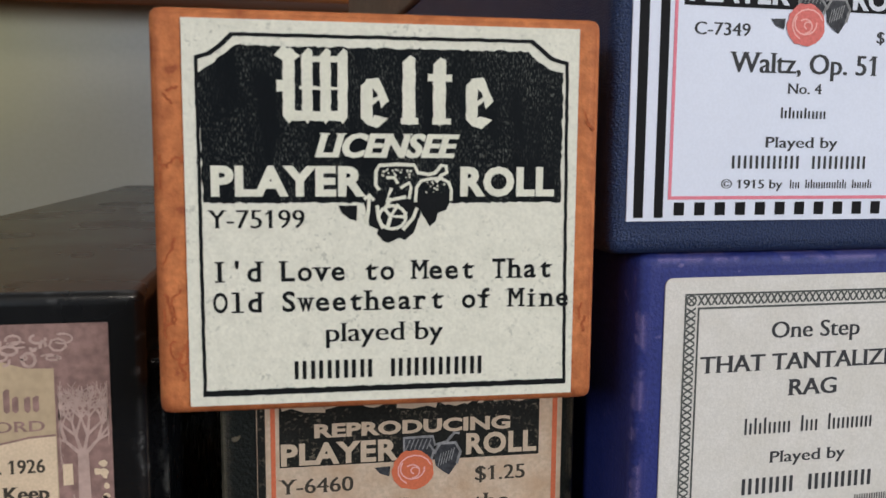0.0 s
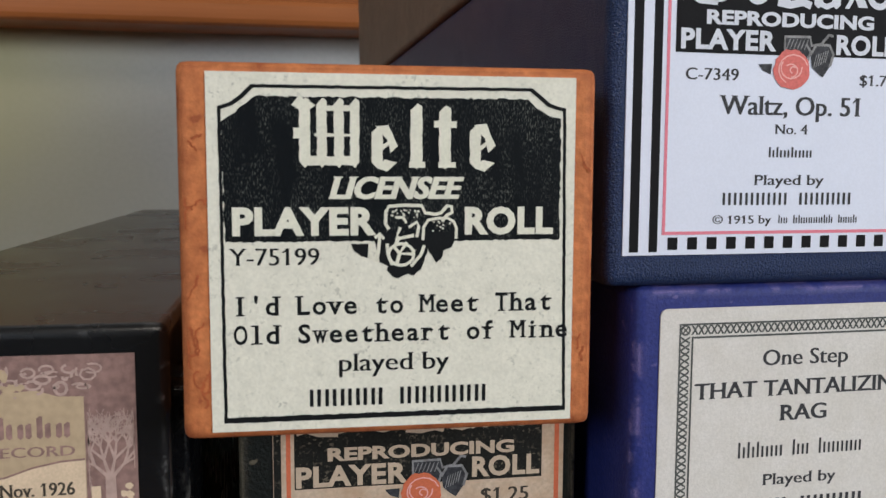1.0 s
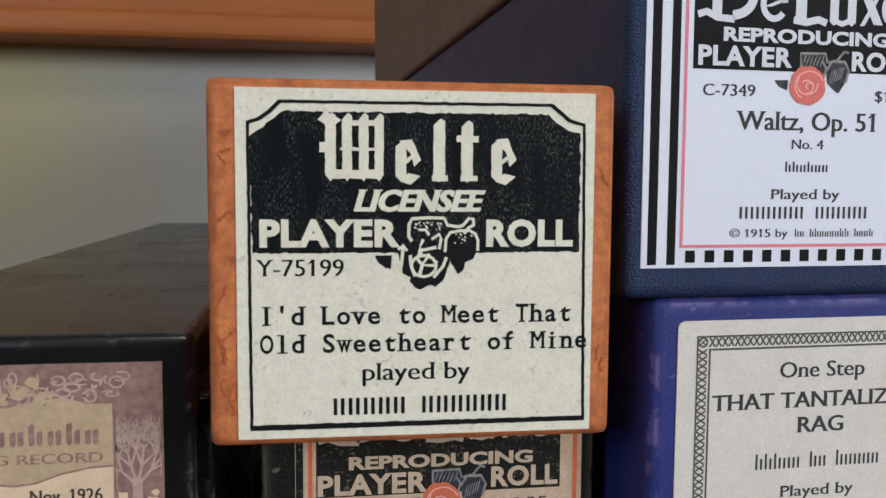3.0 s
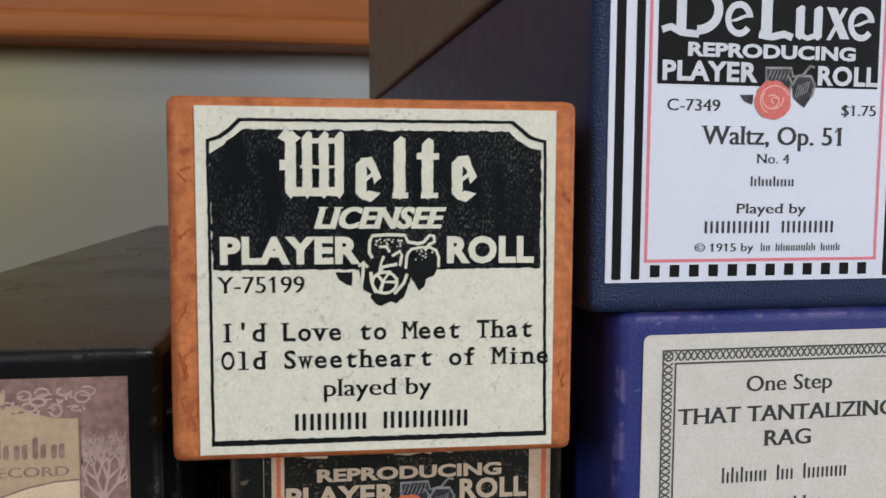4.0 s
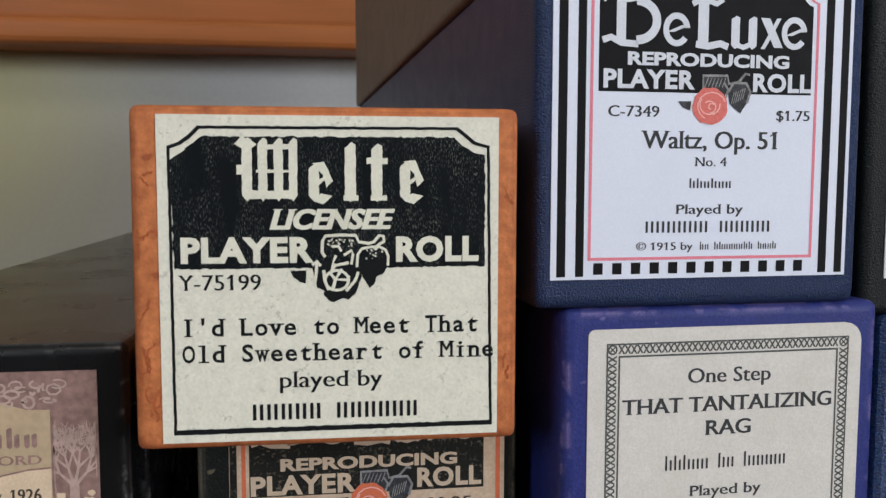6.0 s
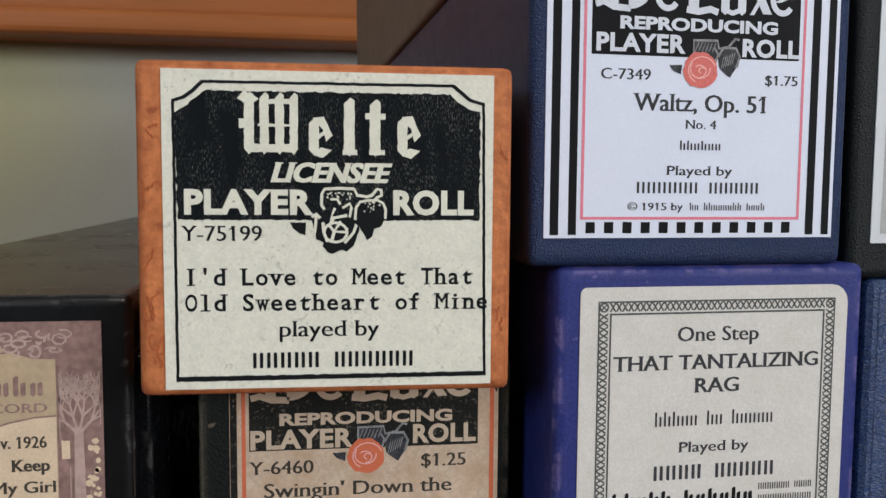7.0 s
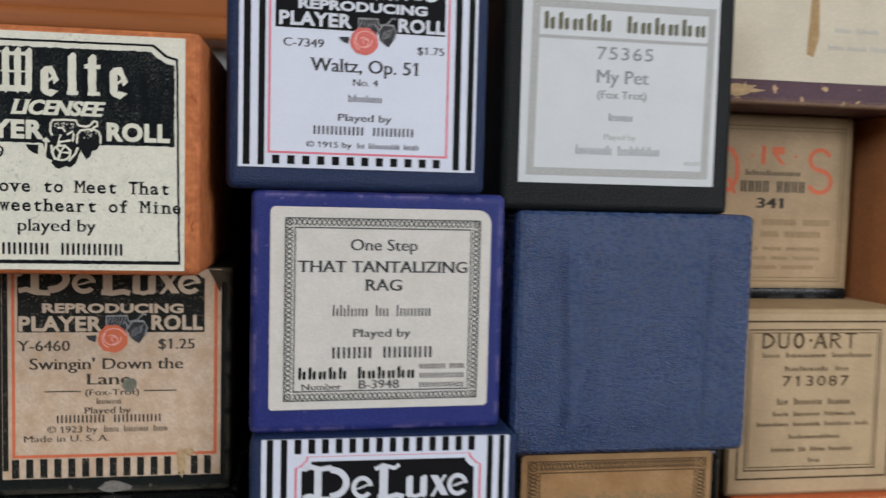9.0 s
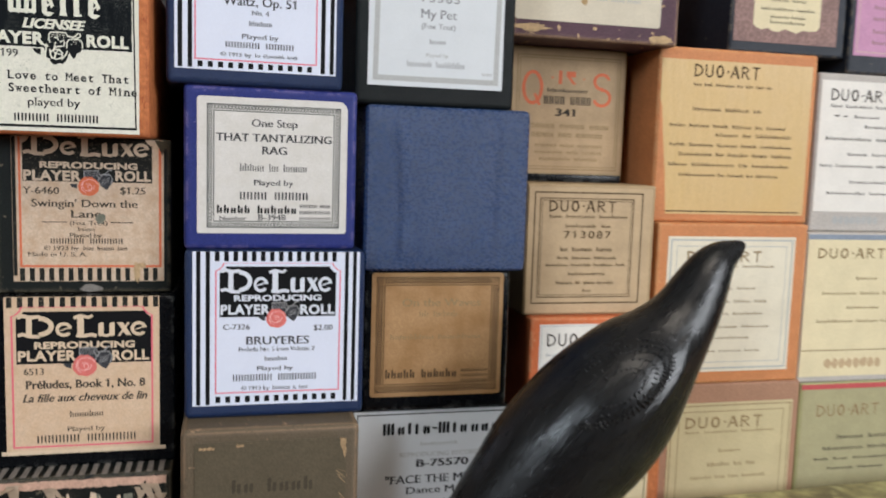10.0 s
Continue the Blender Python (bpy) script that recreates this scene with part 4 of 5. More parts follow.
link_mesh("end_cloth", bm, M["blue_cloth"], e, "wrinkled blue leatherette with upright creases", smooth=True)

bx = roll_box("black box with browned kraft paper label", 0.1146, 0.1715, 0.0655, 0.1195, 0.132, M["black_board"], bevel=0.0022)
lb = paper(bx, 3.0, 54.0, 5.6, 53.0, M["kraft"], "browned kraft label with dark border band", clip=0.8)
braid(lb, 4.7, 52.4, 7.3, 51.4, 2.9, 1.0, M["brown_ink"])
text(lb, "On the Waves", 14.6, 45.0, 40.2, 2.9, M["faint_ink"])
bars(lb, (2, 5), 21.0, 36.0, 36.2, 2.4, M["faint_ink"], low=True, fill=0.4)
bars(lb, (9, 9), 10.1, 45.5, 27.6, 1.9, M["faint_ink"], low=True, fill=0.4)
bars(lb, (5, 6), 8.3, 36.5, 12.6, 3.6, M["brown_ink"], low=True, fill=0.55, name="wordmark")
for v in (14.6, 12.6, 10.6):
    bars(lb, (11,), 38.0, 48.7, v, 1.1, M["brown_ink"], fill=0.7)

bx = roll_box("black box with white label in old lettering", 0.1115, 0.1740, -0.005, 0.0655, 0.134, M["black_board"], bevel=0.0010)
lb = paper(bx, 0.6, 62.0, 1.5, 69.9, M["cool_paper"], "white label with thin black border line")
ink(lb, "border", outline([(1.8, 2.6), (60.8, 2.6), (60.8, 68.8), (1.8, 68.8)], 0.45), K)
mk = []
for k, (u, t) in enumerate([(12.4, 1), (14.0, 1), (15.6, 1), (18.2, .7), (19.6, .7), (22.2, 1), (25.0, .9), (28.2, .7), (29.6, .7), (34.2, 1), (35.8, 1), (37.4, 1), (40.0, .9), (43.0, .7), (44.4, .7), (47.4, .7), (49.0, .7), (51.6, .7), (53.0, .7), (55.8, .7), (57.4, .7)]):
    mk.append(pointed(u, 60.2, 60.2 + 5.0 * t, 0.62, 0.7))
mk.append(rect(31.2, 33.0, 62.2, 63.0))
ink(lb, "wordmark", mk, K)
bars(lb, (10,), 26.5, 41.6, 55.8, 1.5, M["pale_ink"], low=True)
text(lb, "REPRODUCING RECORD", 18.7, 50.3, 51.5, 1.8, M["pale_ink"], serif=0.03)
text(lb, "B-75570", 25.3, 46.0, 47.4, 2.9, G, 0.015)
text(lb, '"FACE THE MUSIC"', 13.2, 57.0, 40.9, 3.2, G, 0.015)
text(lb, "Dance Music", 21.6, 49.0, 36.7, 2.7, G, 0.01)
bars(lb, (6, 8), 15.0, 44.0, 32.6, 1.6, M["mid_ink"], low=True)

# a plain browned box below the striped one
bx = roll_box("drab olive brown box with scuffed edges", 0.0508, 0.1103, -0.005, 0.0695, 0.107, M["brown_board"], bevel=0.0026)
lb = paper(bx, 4.5, 55.0, 3.0, 70.0, M["brown_cloth"], "drab olive brown paper covering", clip=0.8, thick=0.3, name="end_paper")
bars(lb, (2, 4), 16.0, 44.0, 52.0, 5.0, M["brown_shadow"], low=True, fill=0.4, name="wordmark")
rt = random.Random(9)
scuffs = []
for i in range(26):
    v = rt.uniform(12, 60)
    scuffs.append(slanted(rt.uniform(5, 54), rt.uniform(5, 54), 69.4, 69.6, 0.3) if i % 9 == 0 else slanted(54.8 - rt.uniform(0, 1.2), 53.4 - rt.uniform(0, 2.6), v, v + rt.uniform(1, 3.2), 0.16))
ink(lb, "scuffs", scuffs, M["scuff"], 0.05)
for pts in (ragged(rect(6, 11, 67.6, 68.5), 0.6, 0.25, 3), ragged(rect(18, 20.5, 68.2, 69.0), 0.5, 0.2, 4), ragged([(52.5, 69.6), (54.8, 69.6), (54.8, 62), (54.0, 64)], 0.8, 0.25, 5), ragged([(4.7, 10), (5.6, 12), (5.4, 40), (4.7, 50)], 1.2, 0.2, 6)):
    ink(lb, "scuff", [pts], M["scuff"], 0.07)

# ---------------------------------------------------------------- fourth stack
bx = roll_box("worn purple box with cream label, bare corners", 0.1765, 0.2505, 0.2115, 0.275, 0.158, M["purple_board"], bevel=0.0016)
lb = paper(bx, 1.0, 65.4, 7.0, 60.0, M["cream_aged"], "cream label with a brown water stain", clip=1.0)
ink(lb, "stain", [[(29.5, 60), (33, 60), (32.4, 40), (33.2, 20), (31.6, 14), (29.4, 15), (30.2, 30)]], M["rust_stain"])
bars(lb, (4, 5, 5), 36, 56, 16.5, 1.6, M["pale_ink"], low=True, fill=0.5)
bars(lb, (3, 4), 38, 52, 21.5, 1.6, M["pale_ink"], low=True, fill=0.5)
for patch in (disc(8, 4.0, 7.5, 1.6, 16, 0.3, 2), disc(66.5, 2.4, 5.4, 1.7, 14, 0.3, 3), disc(36, 5.2, 1.0, 0.7, 9, 0.3, 4)):
    ink(lb, "bare_patch", [patch], M["bare_board"], -0.12)

bx = roll_box("tan box with red lettered label on black base", 0.1845, 0.2390, 0.1525, 0.2115, 0.181, M["tan_board"], bevel=0.0014)
block("base", (-0.0262, 0.0262, -0.0012, 0.05, 0.0, 0.0034), M["black_board"], bx, 0.0004)
lb = paper(bx, 0.8, 53.4, 4.0, 56.6, M["buff_dark"], "buff label printed in red and brown")
ink(lb, "border", outline([(2.6, 5.4), (51.4, 5.4), (51.4, 55.2), (2.6, 55.2)], 0.4) + outline([(3.8, 6.6), (50.2, 6.6), (50.2, 54.0), (3.8, 54.0)], 0.3), M["faint_ink"])
ink(lb, "initial_print", ring(10.0, 41.0, 4.9, 7.5, 1.5, 22) + [slanted(13.4, 11.2, 33.4, 38.4, 0.7)] + ring(42.6, 44.8, 4.2, 3.9, 1.4, 16, 0.05, 0.78) + ring(42.8, 37.8, 4.6, 4.2, 1.4, 16, 0.55, 1.28)
    + [rect(22.0, 23.6, 43.0, 48.8), rect(25.6, 30.0, 46.2, 48.6), slanted(29.6, 26.8, 43.0, 46.2, 0.8), rect(18.6, 19.4, 45.2, 46.0), rect(33.6, 34.4, 45.2, 46.0)], M["orange_ink"])
bars(lb, (8,), 16.5, 36.0, 39.4, 1.8, F, low=True)
bars(lb, (4, 4), 15.1, 37.8, 34.1, 3.6, F, fill=0.8)
text(lb, "341", 21.2, 30.3, 29.1, 3.1, F, 0.02)
for v, c, ws, a, b in ((23.5, 2.0, (5, 5, 4), 9.0, 47.0), (19.7, 2.0, (5, 3, 6), 10, 44), (15.4, 1.2, (6, 4, 7), 12, 44), (12.4, 1.2, (7, 3, 5), 12, 44), (9.4, 1.3, (8, 6), 14, 42)):
    bars(lb, ws, a, b, v, c, M["faint_ink"], fill=0.6)


def classic(lab, u0, u1, v, cap, mat, lines, tone):
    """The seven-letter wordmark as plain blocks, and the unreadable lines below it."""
    step = (u1 - u0) / 7.4
    polys = []
    for i in range(7):
        a = u0 + step * (i + (0.4 if i > 2 else 0.0))
        t = step * 0.13
        b = a + step * 0.72
        if i == 0:
            polys += [rect(a, a + t, v, v + cap)] + ring(a + t * 0.5, v + cap / 2, b - a, cap / 2, t * 1.1, 16, -0.25, 0.25)
        elif i == 2:
            polys += ring((a + b) / 2, v + cap / 2, (b - a) / 2, cap / 2, t * 1.3, 18)
        elif i == 1:
            polys += [rect(a, a + t, v + cap * 0.3, v + cap), rect(b - t, b, v + cap * 0.3, v + cap)] + ring((a + b) / 2, v + cap * 0.32, (b - a) / 2, cap * 0.32, t, 12, 0.5, 1.0)
        elif i == 3:
            polys += [slanted(a, (a + b) / 2, v, v + cap, t * 0.5), slanted(b, (a + b) / 2, v, v + cap, t * 0.8), rect(a + step * 0.14, b - step * 0.14, v + cap * 0.3, v + cap * 0.3 + t * 0.8)]
        elif i == 4:
            polys += [rect(a, a + t, v, v + cap), slanted(b, a + t * 2, v, v + cap * 0.5, t * 0.6)] + ring(a + t * 0.5, v + cap * 0.73, (b - a) * 0.85, cap * 0.27, t, 12, -0.25, 0.25)
        elif i == 5:
            polys += [rect((a + b) / 2 - t / 2, (a + b) / 2 + t / 2, v, v + cap), rect(a, b, v + cap - t, v + cap)]
    polys.append(rect(u0 + step * 3.05, u0 + step * 3.2, v + cap * 0.42, v + cap * 0.6))
    ink(lab, "wordmark", polys, mat)
    for a, b, v2, c, ws in lines:
        bars(lab, ws, a, b, v2, c, tone, fill=0.62, low=True)


bx = roll_box("tan box with double-ruled border printed on its end", 0.1850, 0.2432, 0.097, 0.1525, 0.155, M["tan_board"], bevel=0.0014)
lb = paper(bx, 0.9, 56.6, 1.2, 54.0, M["buff_paper"], "buff paper end with brown double border")
ink(lb, "border", outline([(3.2, 5.0), (52.2, 5.0), (52.2, 52.1), (3.2, 52.1)], 0.55) + outline([(5.6, 7.6), (48.0, 7.6), (48.0, 49.6), (5.6, 49.6)], 0.4) + outline([(6.6, 8.6), (47.0, 8.6), (47.0, 48.6), (6.6, 48.6)], 0.25), M["brown_ink"])
classic(lb, 9.8, 46.0, 43.8, 4.8, M["brown_ink"], ((9.9, 45.1, 41.2, 1.5, (3, 7, 7)), (17, 38, 37.2, 1.5, (6, 2)), (15.1, 38.9, 27.2, 2.0, (2, 5, 4)), (14.0, 40.9, 23.8, 1.4, (3, 5, 6)), (9.1, 45.1, 20.8, 1.4, (7, 6, 6, 3)), (19.4, 36.1, 17.0, 1.4, (11,)), (14, 40.3, 13.2, 1.5, (6, 2, 4, 6)), (26, 30, 9.9, 1.4, (2,))), M["brown_ink"])
text(lb, "713087", 16.8, 38.1, 32.8, 3.0, M["brown_ink"], 0.0, serif=0, space=1.2)

bx = roll_box("orange cardboard box with white bordered label", 0.1872, 0.2425, 0.0445, 0.097, 0.150, M["bright_orange"], bevel=0.0014)
lb = paper(bx, 4.0, 52.0, 4.0, 49.6, M["pale_paper"], "white label with dark serif wordmark")
classic(lb, 7.3, 44.0, 40.3, 5.4, F, ((7, 44, 36.0, 1.6, (3, 6, 4, 5)),), M["pale_ink"])
ink(lb, "border", outline([(4.6, 4.6), (51.4, 4.6), (51.4, 49.0), (4.6, 49.0)], 0.25), M["pale_ink"])

bx = roll_box("brown cardboard box with straw yellow label", 0.1872, 0.2510, -0.005, 0.0445, 0.152, M["orange_board"], bevel=0.0012)
lb = paper(bx, 2.0, 58.0, 3.0, 47.0, M["ivory_paper"], "yellowish label with brown frame lines")
ink(lb, "border", outline([(3.6, 4.4), (56.6, 4.4), (56.6, 45.8), (3.6, 45.8)], 0.4), M["brown_ink"])

# ---------------------------------------------------------------- fifth stack
bx = roll_box("large orange board box with glossy straw label", 0.2465, 0.3257, 0.1365, 0.213, 0.165, M["orange_light"], bevel=0.0016)
lb = paper(bx, 1.2, 76.5, 3.6, 71.2, M["straw_paper"], "straw-coloured label torn along one edge")
ink(lb, "rule", [rect(6, 74, 4.6, 5.1)], M["brown_ink"])
ink(lb, "bare_edge", [[(1.1, 3.5), (6.6, 3.5), (5.2, 22), (3.4, 38), (2.2, 50), (1.1, 54.5)]], M["orange_light"], 0.05, "bare orange board where the label is torn")
classic(lb, 16.9, 56.0, 63.9, 5.6, M["brown_ink"], ((16.7, 55.8, 60.0, 1.5, (3, 3, 7, 2, 3, 3, 2)), (16.9, 51.2, 49.2, 1.6, (7, 6, 2)), (6.0, 64.3, 42.0, 1.6, (4, 5, 4, 5, 2, 5)), (28.8, 67.6, 38.2, 1.6, (5, 2, 8)), (6.4, 68.0, 33.6, 1.6, (4, 6, 5, 4, 8)), (11.3, 68.3, 29.4, 1.8, (8, 2, 5, 4, 5)), (6.4, 67.2, 24.9, 1.6, (4, 9, 2, 8)), (12, 62, 20.4, 1.5, (11, 2, 5, 2, 7))), M["brown_ink"])

bx = roll_box("orange board box with white double-bordered label", 0.2480, 0.3235, 0.0635, 0.1365, 0.160, M["orange_light"], bevel=0.0014)
lb = paper(bx, 5.0, 69.0, 5.6, 67.0, M["warm_paper"], "off-white label with grey double border")
ink(lb, "border", outline([(6.2, 6.8), (67.8, 6.8), (67.8, 65.8), (6.2, 65.8)], 0.7) + outline([(9.2, 9.8), (64.8, 9.8), (64.8, 62.8), (9.2, 62.8)], 0.3), M["pale_ink"])
classic(lb, 14.5, 59.6, 55.6, 5.0, M["faint_ink"], ((14.7, 58.7, 53.0, 1.4, (3, 7, 7)), (26, 50, 43, 1.5, (5, 4)), (20, 56, 37, 1.5, (8, 4, 3)), (22, 54, 31.5, 1.4, (7, 7)), (18, 58, 25.5, 1.4, (10, 6)), (26, 48, 20.5, 1.4, (9,)), (20, 54, 14.5, 1.2, (6, 6, 4))), M["faint_ink"])

bx = roll_box("reddish tan box with ruled ivory label", 0.2530, 0.3255, -0.005, 0.0635, 0.160, M["pink_tan"], bevel=0.0014)
lb = paper(bx, 5.5, 69.0, 4.0, 59.5, M["ivory_dim"], "ivory label with brown ruled frame")
ink(lb, "border", outline([(6.6, 5.0), (68.0, 5.0), (68.0, 58.4), (6.6, 58.4)], 0.5) + outline([(10.4, 8.0), (64.4, 8.0), (64.4, 55.6), (10.4, 55.6)], 0.35), M["faint_ink"])
classic(lb, 13.9, 61.5, 47.6, 5.4, M["faint_ink"], ((14, 60, 45.2, 1.3, (3, 7, 7)), (31.2, 43.0, 36.0, 1.6, (4,)), (25.9, 51.0, 29.4, 2.0, (5, 2, 2)), (18, 57, 23.6, 1.6, (6, 3, 3, 7))), M["faint_ink"])

# ---------------------------------------------------------------- sixth stack and the top row
bx = roll_box("dark navy box with mauve label and cream deckled panel", 0.2823, 0.3425, 0.213, 0.27, 0.170, M["slate_board"], bevel=0.0014)
lb = paper(bx, 2.0, 55.4, 5.0, 54.0, M["mauve_paper"], "mauve brown printed label")
deck = [(11.5, 50), (11.5, 12.6), (13.5, 11.2)] + [(16 + 3 * i, 10.6 + 0.9 * math.sin(i * 1.9)) for i in range(9)] + [(44.4, 11.4), (46.0, 13.0), (46.0, 50)]
ink(lb, "panel", [deck], M["ivory_paper"])
for v, ws in ((27, (6,)), (23.4, (5, 4)), (19.4, (4, 9, 8)), (16.0, (8, 6)), (13.6, (9,))):
    bars(lb, ws, 15 + (5 if len(ws) < 3 else 0), 43 - (5 if len(ws) < 3 else 0), v, 1.4, F, 0.08, low=True)

bx = roll_box("dark blue box with a pink printed label", 0.3448, 0.405, 0.2065, 0.27, 0.170, M["slate_board"], bevel=0.0014)
lb = paper(bx, 2.6, 57.0, 8.6, 58.0, M["pink_paper"], "pink printed label with darker scrollwork")
ink(lb, "border", outline([(4.0, 10.0), (55.6, 10.0), (55.6, 56.6), (4.0, 56.6)], 0.5), M["mauve_light"])
for v in (14, 19, 25, 30):
    bars(lb, (6, 7), 12, 46, v, 2.0, M["mauve_paper"], low=True)

bx = roll_box("grey-edged box with a white label", 0.3308, 0.405, 0.1325, 0.2065, 0.170, M["grey_board"], bevel=0.0014)
lb = paper(bx, 1.4, 72.0, 9.5, 70.6, M["pale_paper"], "white label with dark brown print")
classic(lb, 6.8, 47.0, 61.3, 5.6, F, ((6.8, 46, 58.2, 1.5, (3, 7, 7)), (8, 18, 54.0, 0.7, (1,)), (20, 34, 53.5, 1.5, (4,)), (26, 44, 49, 1.6, (5,)), (5, 46, 43, 1.8, (10, 5)), (18, 40, 36, 1.5, (5, 4)), (3, 46, 30.5, 1.6, (3, 9, 5)), (20, 44, 23.0, 1.5, (9,)), (8, 46, 17.6, 1.5, (9, 6))), F)
ink(lb, "ornament", [disc(14 + 3.2 * i, 5.6, 1.5, 2.0, 9, 0.2, i) for i in range(8)], M["pale_ink"], -0.02)

bx = roll_box("box with cream label and a blue-grey top edge", 0.3270, 0.405, 0.0605, 0.1325, 0.165, M["grey_board"], bevel=0.0012)
lb = paper(bx, 0.8, 76.0, 3.0, 68.6, M["ivory_paper"], "cream label with faded brown print")
ink(lb, "rule", [rect(1.0, 75.6, 15.4, 15.9)], M["faint_ink"])
ink(lb, "top_band", [rect(0.9, 75.9, 68.7, 71.0)], M["blue_grey"], -0.02)
ink(lb, "ornament", [disc(16 + 4 * i, 9.4, 1.9, 2.4, 10, 0.25, i) for i in range(8)], M["buff_paper"], 0.05)
classic(lb, 6.4, 51.0, 59.7, 5.0, M["faint_ink"], ((28, 40, 49.5, 1.7, (4,)), (10, 50, 42.4, 1.6, (9, 5, 3)), (24, 42, 35.5, 1.6, (8,)), (8, 52, 29.0, 1.6, (10, 6, 4))), M["faint_ink"])

bx = roll_box("olive green box with a red upper edge", 0.3295, 0.405, -0.005, 0.0605, 0.165, M["olive_paper"], bevel=0.0012)
lb = paper(bx, 1.6, 74.0, 3.0, 62.0, M["olive_label"], "olive label with brown print")
ink(lb, "top_band", [rect(0.6, 75.0, 62.2, 64.6)], M["red_band"], -0.02)
classic(lb, 9.9, 52.0, 48.7, 5.8, M["faint_ink"], ((22, 52, 37.2, 2.4, (5, 4)), (14.6, 53, 31.8, 2.0, (9, 5)), (10, 52, 26.8, 1.5, (3, 3, 7)), (18, 50, 22, 1.5, (6, 6))), F)

# ---------------------------------------------------------------- the black box beside the orange one, and what is under and over the stacks
bx = roll_box("black board box with mauve landscape label, rubbed corner", -0.079, -0.0187, 0.121, 0.179, 0.125, M["smooth_black"], bevel=0.0018)
block("tray", (-0.0322, 0.0322, 0.004, 0.32, 0.0, 0.0475), M["black_board"], bx, 0.0008, "black inner tray, slightly wider than the lid")
lb = paper(bx, 4.0, 55.6, 3.0, 53.9, M["mauve_paper"], "mauve and cream printed landscape label")
arch = [(8.0, 47.4), (10.8, 47.5), (14, 48.6), (18, 48.0), (22, 48.4), (28, 47.6), (34, 47.6), (38, 48.6), (42, 48.9), (45, 47.9), (48.7, 47.8), (48.6, 3.4), (8.0, 3.4)]
ink(lb, "panel", [arch], M["sand_print"], 0.04, "sand-coloured arched panel")
wave = [(8.4, 3.8), (48.3, 3.8), (48.4, 38.4), (45, 38.2), (41, 37.4), (37.5, 36.2), (34.5, 35.9), (31, 36.4), (27, 36.6), (22, 35.2), (16, 36.4), (11, 37.8), (8.4, 38.0)]
ink(lb, "text_ground", [wave], M["peach_ink"], 0.06)
ink(lb, "panel_line", [[(ua, va), (ub, vb), (ub, vb + 0.3), (ua, va + 0.3)] for (ua, va), (ub, vb) in zip(wave[2:], wave[3:])] + [rect(48.5, 48.8, 3.4, 47.8)], M["mauve_paper"], 0.075)
bars(lb, (5, 6), 16.0, 46.8, 41.8, 3.4, M["mauve_paper"], 0.07, low=True, fill=0.6, name="wordmark")
text(lb, "REPRODUCING RECORD", 13.0, 47.0, 39.2, 1.5, M["mauve_paper"], lift=0.07)
text(lb, "Nov. 1926", 36.8, 46.8, 33.4, 1.9, F, 0.01, lift=0.09)
text(lb, "Keep", 41.5, 47.2, 29.6, 1.9, F, 0.02, lift=0.09)
text(lb, "My Girl", 38.4, 48.0, 26.0, 1.9, F, 0.02, lift=0.09)
rt = random.Random(12)
scroll = []
for k in range(70):
    u, v = 7 + k * 0.62, 50.4 + 1.5 * math.sin(k * 1.3)
    scroll += ring(u, v, rt.uniform(0.5, 1.4), rt.uniform(0.45, 1.2), rt.uniform(0.25, 0.45), 9, rt.random(), rt.random() + 0.8)
ink(lb, "scrollwork", scroll, M["mauve_mid"], 0.05)
ink(lb, "blossoms", [disc(rt.uniform(22, 40), rt.uniform(48.0, 51.8), rt.uniform(0.3, 1.0), rt.uniform(0.3, 0.7), 9, 0.4, k) for k in range(48)], M["sand_print"], 0.07)
branches = [[(50.7, 3.4), (53.2, 3.4), (52.5, 36.0), (51.1, 36.0)], [(50.2, 3.4), (50.45, 3.4), (50.5, 30), (50.3, 30)], [(53.6, 3.4), (53.9, 3.4), (53.6, 26), (53.4, 26)]]


def grow(u, v, ang, ln, wide, depth):
    u2, v2 = u + ln * math.cos(ang), v + ln * math.sin(ang)
    du, dv = -math.sin(ang) * wide, math.cos(ang) * wide
    u2 = min(55.2, max(48.9, u2))
    branches.append([(u - du, v - dv), (u2 - du * 0.6, v2 - dv * 0.6), (u2 + du * 0.6, v2 + dv * 0.6), (u + du, v + dv)])
    if depth:
        for k in (-1, 1, 0)[: 3 if depth > 2 else 2]:
            grow(u2, v2, ang + k * rt.uniform(0.35, 0.75) + rt.uniform(-0.15, 0.15), ln * rt.uniform(0.62, 0.85), wide * 0.72, depth - 1)


for a0 in (0.85, 1.35, 1.85, 2.35):
    grow(51.8, 35.4, a0, 3.1, 0.30, 5)
ink(lb, "tree", branches, M["mauve_mid"], 0.06, "pale bare tree")
ink(lb, "flowers", [disc(rt.uniform(53.2, 55.0), rt.uniform(20, 34.5), rt.uniform(0.25, 0.6), None, 8, 0.3, k) for k in range(30)] + [rect(49.1, 50.4, 31.4, 34.4)], M["peach_ink"], 0.07)
for z0, z1 in ((-0.005, 0.058), (0.058, 0.121)):
    bx = roll_box("plain black board box at the bottom of a stack", -0.079, -0.0187, z0, z1, 0.127, M["black_board"])
    block("tray", (-0.0311, 0.0311, 0.003, 0.32, 0.0, 0.047), M["black_board"], bx, 0.0008, "black inner tray, slightly wider than the lid")
bx = roll_box("taupe board box on top of a stack", 0.0445, 0.1030, 0.243, 0.30, 0.124, M["taupe_board"], depth=0.325, yaw=2.3)
block("lid", (-0.0294, 0.0294, -0.0005, 0.3255, 0.036, 0.0574), M["taupe_board"], bx, 0.0008, "taupe board lid over the tray")

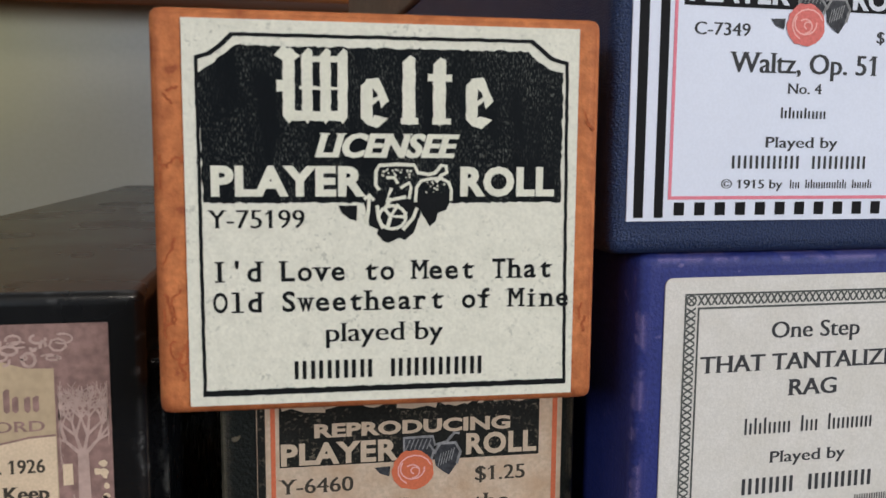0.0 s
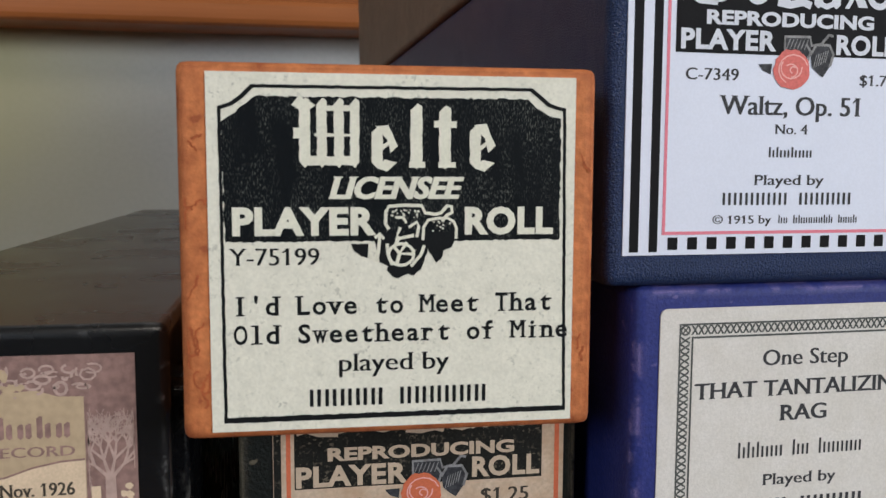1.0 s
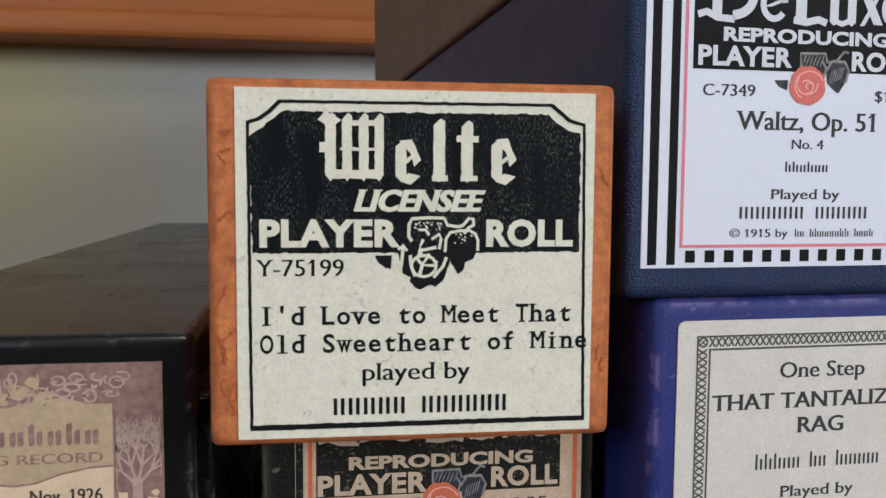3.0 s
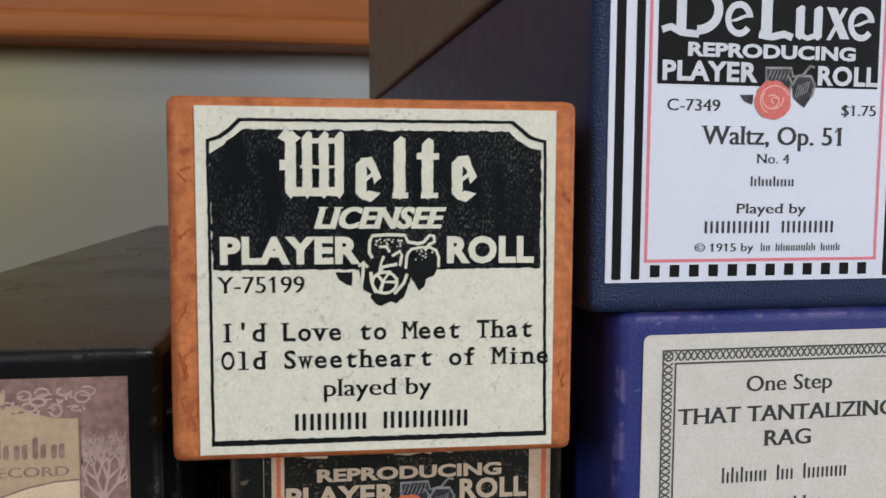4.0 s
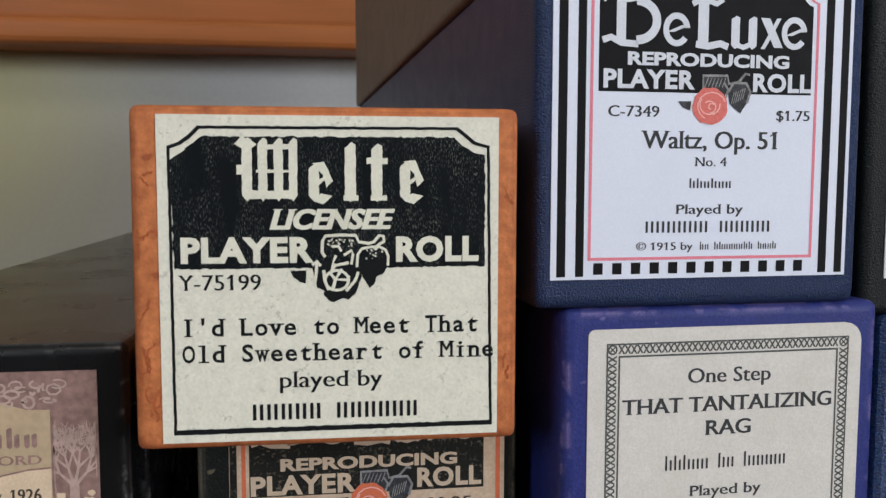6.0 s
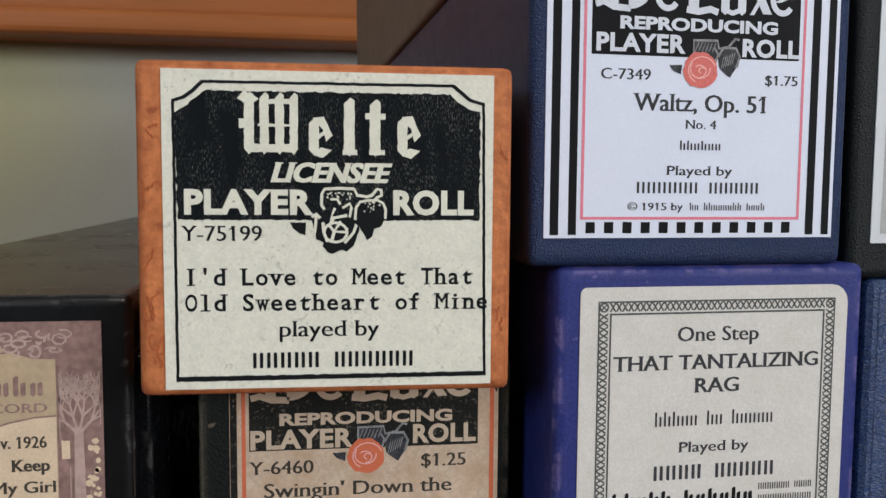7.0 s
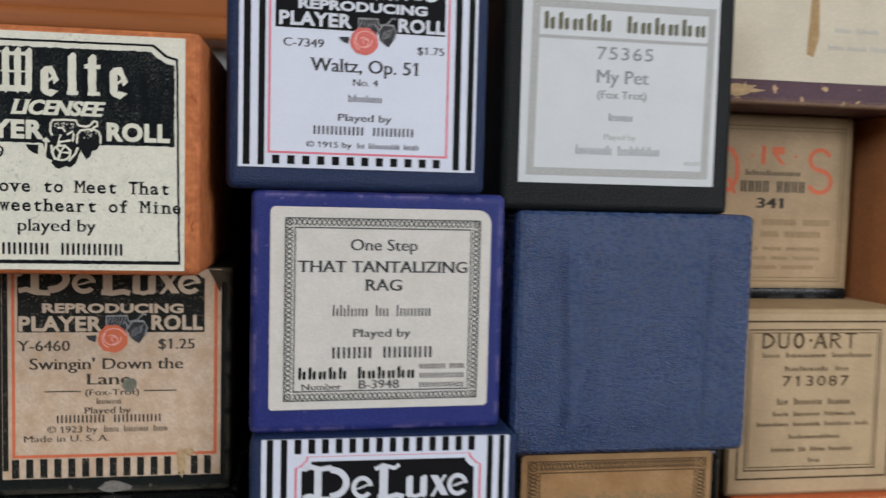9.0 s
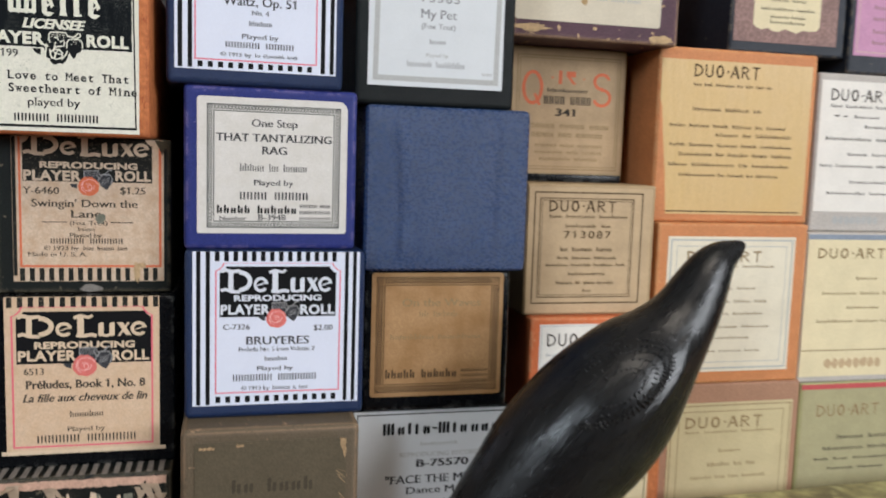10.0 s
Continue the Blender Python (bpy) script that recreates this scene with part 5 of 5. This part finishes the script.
# ---------------------------------------------------------------- carved bird and the printed book it stands on
bk = new("book")
tagged(bk, "book with green and yellow floral printed cover", "book")
bk.matrix_world = pose(0.325, 0.070, SUPPORT, 0, 0, 2.0)
block("pages", (-0.128, 0.128, -0.070, 0.072, 0.0022, 0.0208), M["pale_paper"], bk, 0.0004, "cream page block")
block("cover", (-0.131, 0.131, -0.074, 0.074, 0.0208, 0.0230), M["floral"], bk, 0.0006, "green and yellow floral printed cover")
block("back_cover", (-0.131, 0.131, -0.074, 0.074, 0.0, 0.0022), M["floral"], bk, 0.0006)


BIRD_Y = 0.088


def bird():
    """A carved bird: rings along a leaning spine, closed into one skin, with wing ridges, gouge marks, legs and tail."""
    bm = bmesh.new()
    # spine: x, z, half height across the spine, half width in depth (mm), from tail to beak
    spine = ((122, 20, 2, 3), (131, 30, 9, 8), (143, 43, 16, 13), (156.5, 57, 20.5, 17), (166.7, 68.5, 23, 19.5), (177.8, 79.5, 23.4, 20.5), (187, 89.6, 21.6, 19.5), (194.8, 98.8, 18.3, 17),
             (202.5, 106.3, 13.9, 13.5), (208.8, 114.5, 10.8, 10.8), (213.2, 122.5, 9.1, 9.0), (216.6, 128.6, 7.5, 7.2), (219.2, 131.5, 6.3, 5.9), (221.6, 133.2, 5.2, 4.4), (224.8, 135.0, 3.5, 2.8), (227.6, 136.6, 1.6, 1.4), (228.4, 137.0, 0.5, 0.5))
    # the figure stands on the shelf in front of the labels
    spine = [(67 + (x - 67) * 1.0905, 162 + (z - 162) * 1.0905, a * 1.0905, b * 1.0905) for x, z, a, b in spine]
    n, rings = 28, []
    for i, (x, z, a, b) in enumerate(spine):
        x0, z0 = spine[max(0, i - 1)][:2]
        x1, z1 = spine[min(len(spine) - 1, i + 1)][:2]
        d = Vector((x1 - x0, z1 - z0)).normalized()
        nx, nz = -d.y, d.x
        row = []
        for k in range(n):
            t = 2 * math.pi * k / n
            c, s = math.cos(t), math.sin(t)
            row.append(bm.verts.new((x * MM + nx * a * c * MM, BIRD_Y + b * s * MM, z * MM + nz * a * c * MM)))
        rings.append(row)
    for i in range(len(rings) - 1):
        for k in range(n):
            bm.faces.new((rings[i][k], rings[i][(k + 1) % n], rings[i + 1][(k + 1) % n], rings[i + 1][k]))
    bm.faces.new(rings[0])
    bm.faces.new(rings[-1])
    bmesh.ops.recalc_face_normals(bm, faces=bm.faces)
    bmesh.ops.subdivide_edges(bm, edges=bm.edges[:], cuts=2, use_grid_fill=True, smooth=0.6)
    # a folded wing on either flank: raised, with a crisp lower edge and a hollow below it
    c0, axis = Vector((0.1882, 0.0900)), Vector((0.875, 0.485)).normalized()
    up = Vector((-axis.y, axis.x))
    for v in bm.verts:
        p = Vector((v.co.x, v.co.z)) - c0
        s, t = p.dot(axis) / 0.0225, p.dot(up) / 0.0100
        side = abs(v.co.y - BIRD_Y)
        r = math.sqrt(s * s + t * t)
        if side > 0.006:
            d = 0.0021 * (1 - min(1.0, r) ** 5) - (0.0012 * math.exp(-((r - 1.22) / 0.16) ** 2) if t < 0 else 0.0)
            v.co.y += math.copysign(d, v.co.y - BIRD_Y)
    # gouge marks in rows along the wing's edge
    def flank(px, pz):
        """The near skin's y at a place of the side view, or None outside it."""
        best = None
        for (xa, za, aa, ba), (xb, zb, ab, bb) in zip(spine, spine[1:]):
            d = Vector((xb - xa, zb - za))
            f = (Vector((px - xa, pz - za)).dot(d)) / d.length_squared
            if 0 <= f <= 1:
                o = abs(Vector((px - xa, pz - za)).dot(Vector((-d.y, d.x)).normalized()))
                a, b = aa + (ab - aa) * f, ba + (bb - ba) * f
                if o < a * 0.9 and (best is None or o < best[0]):
                    best = (o, BIRD_Y - b * MM * math.sqrt(1 - (o / a) ** 2))
        return best[1] if best else None

    for row, off in ((0, 1.0), (1, 0.90), (2, 0.79), (3, 0.62), (4, 0.42)):
        for k in range(46):
            a = -2.7 + 4.6 * k / 45
            p = c0 + axis * (math.cos(a) * 0.0225 * off) + up * (math.sin(a) * 0.0100 * off)
            y = flank(p.x / MM, p.y / MM)
            if y is not None and (row < 3 or k % 2 == row % 2):
                GOUGES.append((p.x, y - 0.0021 * (1 - min(1.0, off) ** 5) - 0.0001, p.y, a))
    for x, y, z, a in GOUGES:
        m = Matrix.Translation((x, y, z)) @ Matrix.Rotation(-a, 4, "Y") @ Matrix.Diagonal((0.00095, 0.0006, 0.00045, 1))
        bmesh.ops.create_icosphere(bm, subdivisions=1, radius=1.0, matrix=m)
    # legs and feet down to the shelf
    for dy in (-0.009, 0.009):
        m = Matrix.Translation((0.174, BIRD_Y + dy, 0.024)) @ Matrix.Rotation(0.12, 4, "Y")
        bmesh.ops.create_cone(bm, cap_ends=True, segments=14, radius1=0.0032, radius2=0.0075, depth=0.058, matrix=m)
        cuboid(bm, 0.160, 0.188, BIRD_Y + dy - 0.004, BIRD_Y + dy + 0.004, SUPPORT, SUPPORT + 0.0035, 0.001)
    return bm


GOUGES = []
bd = link_mesh("bird_figurine", bird(), M["ebony"], None, "", smooth=True)
tagged(bd, "satin black carved wooden bird with gouged wing feathers", "figurine")
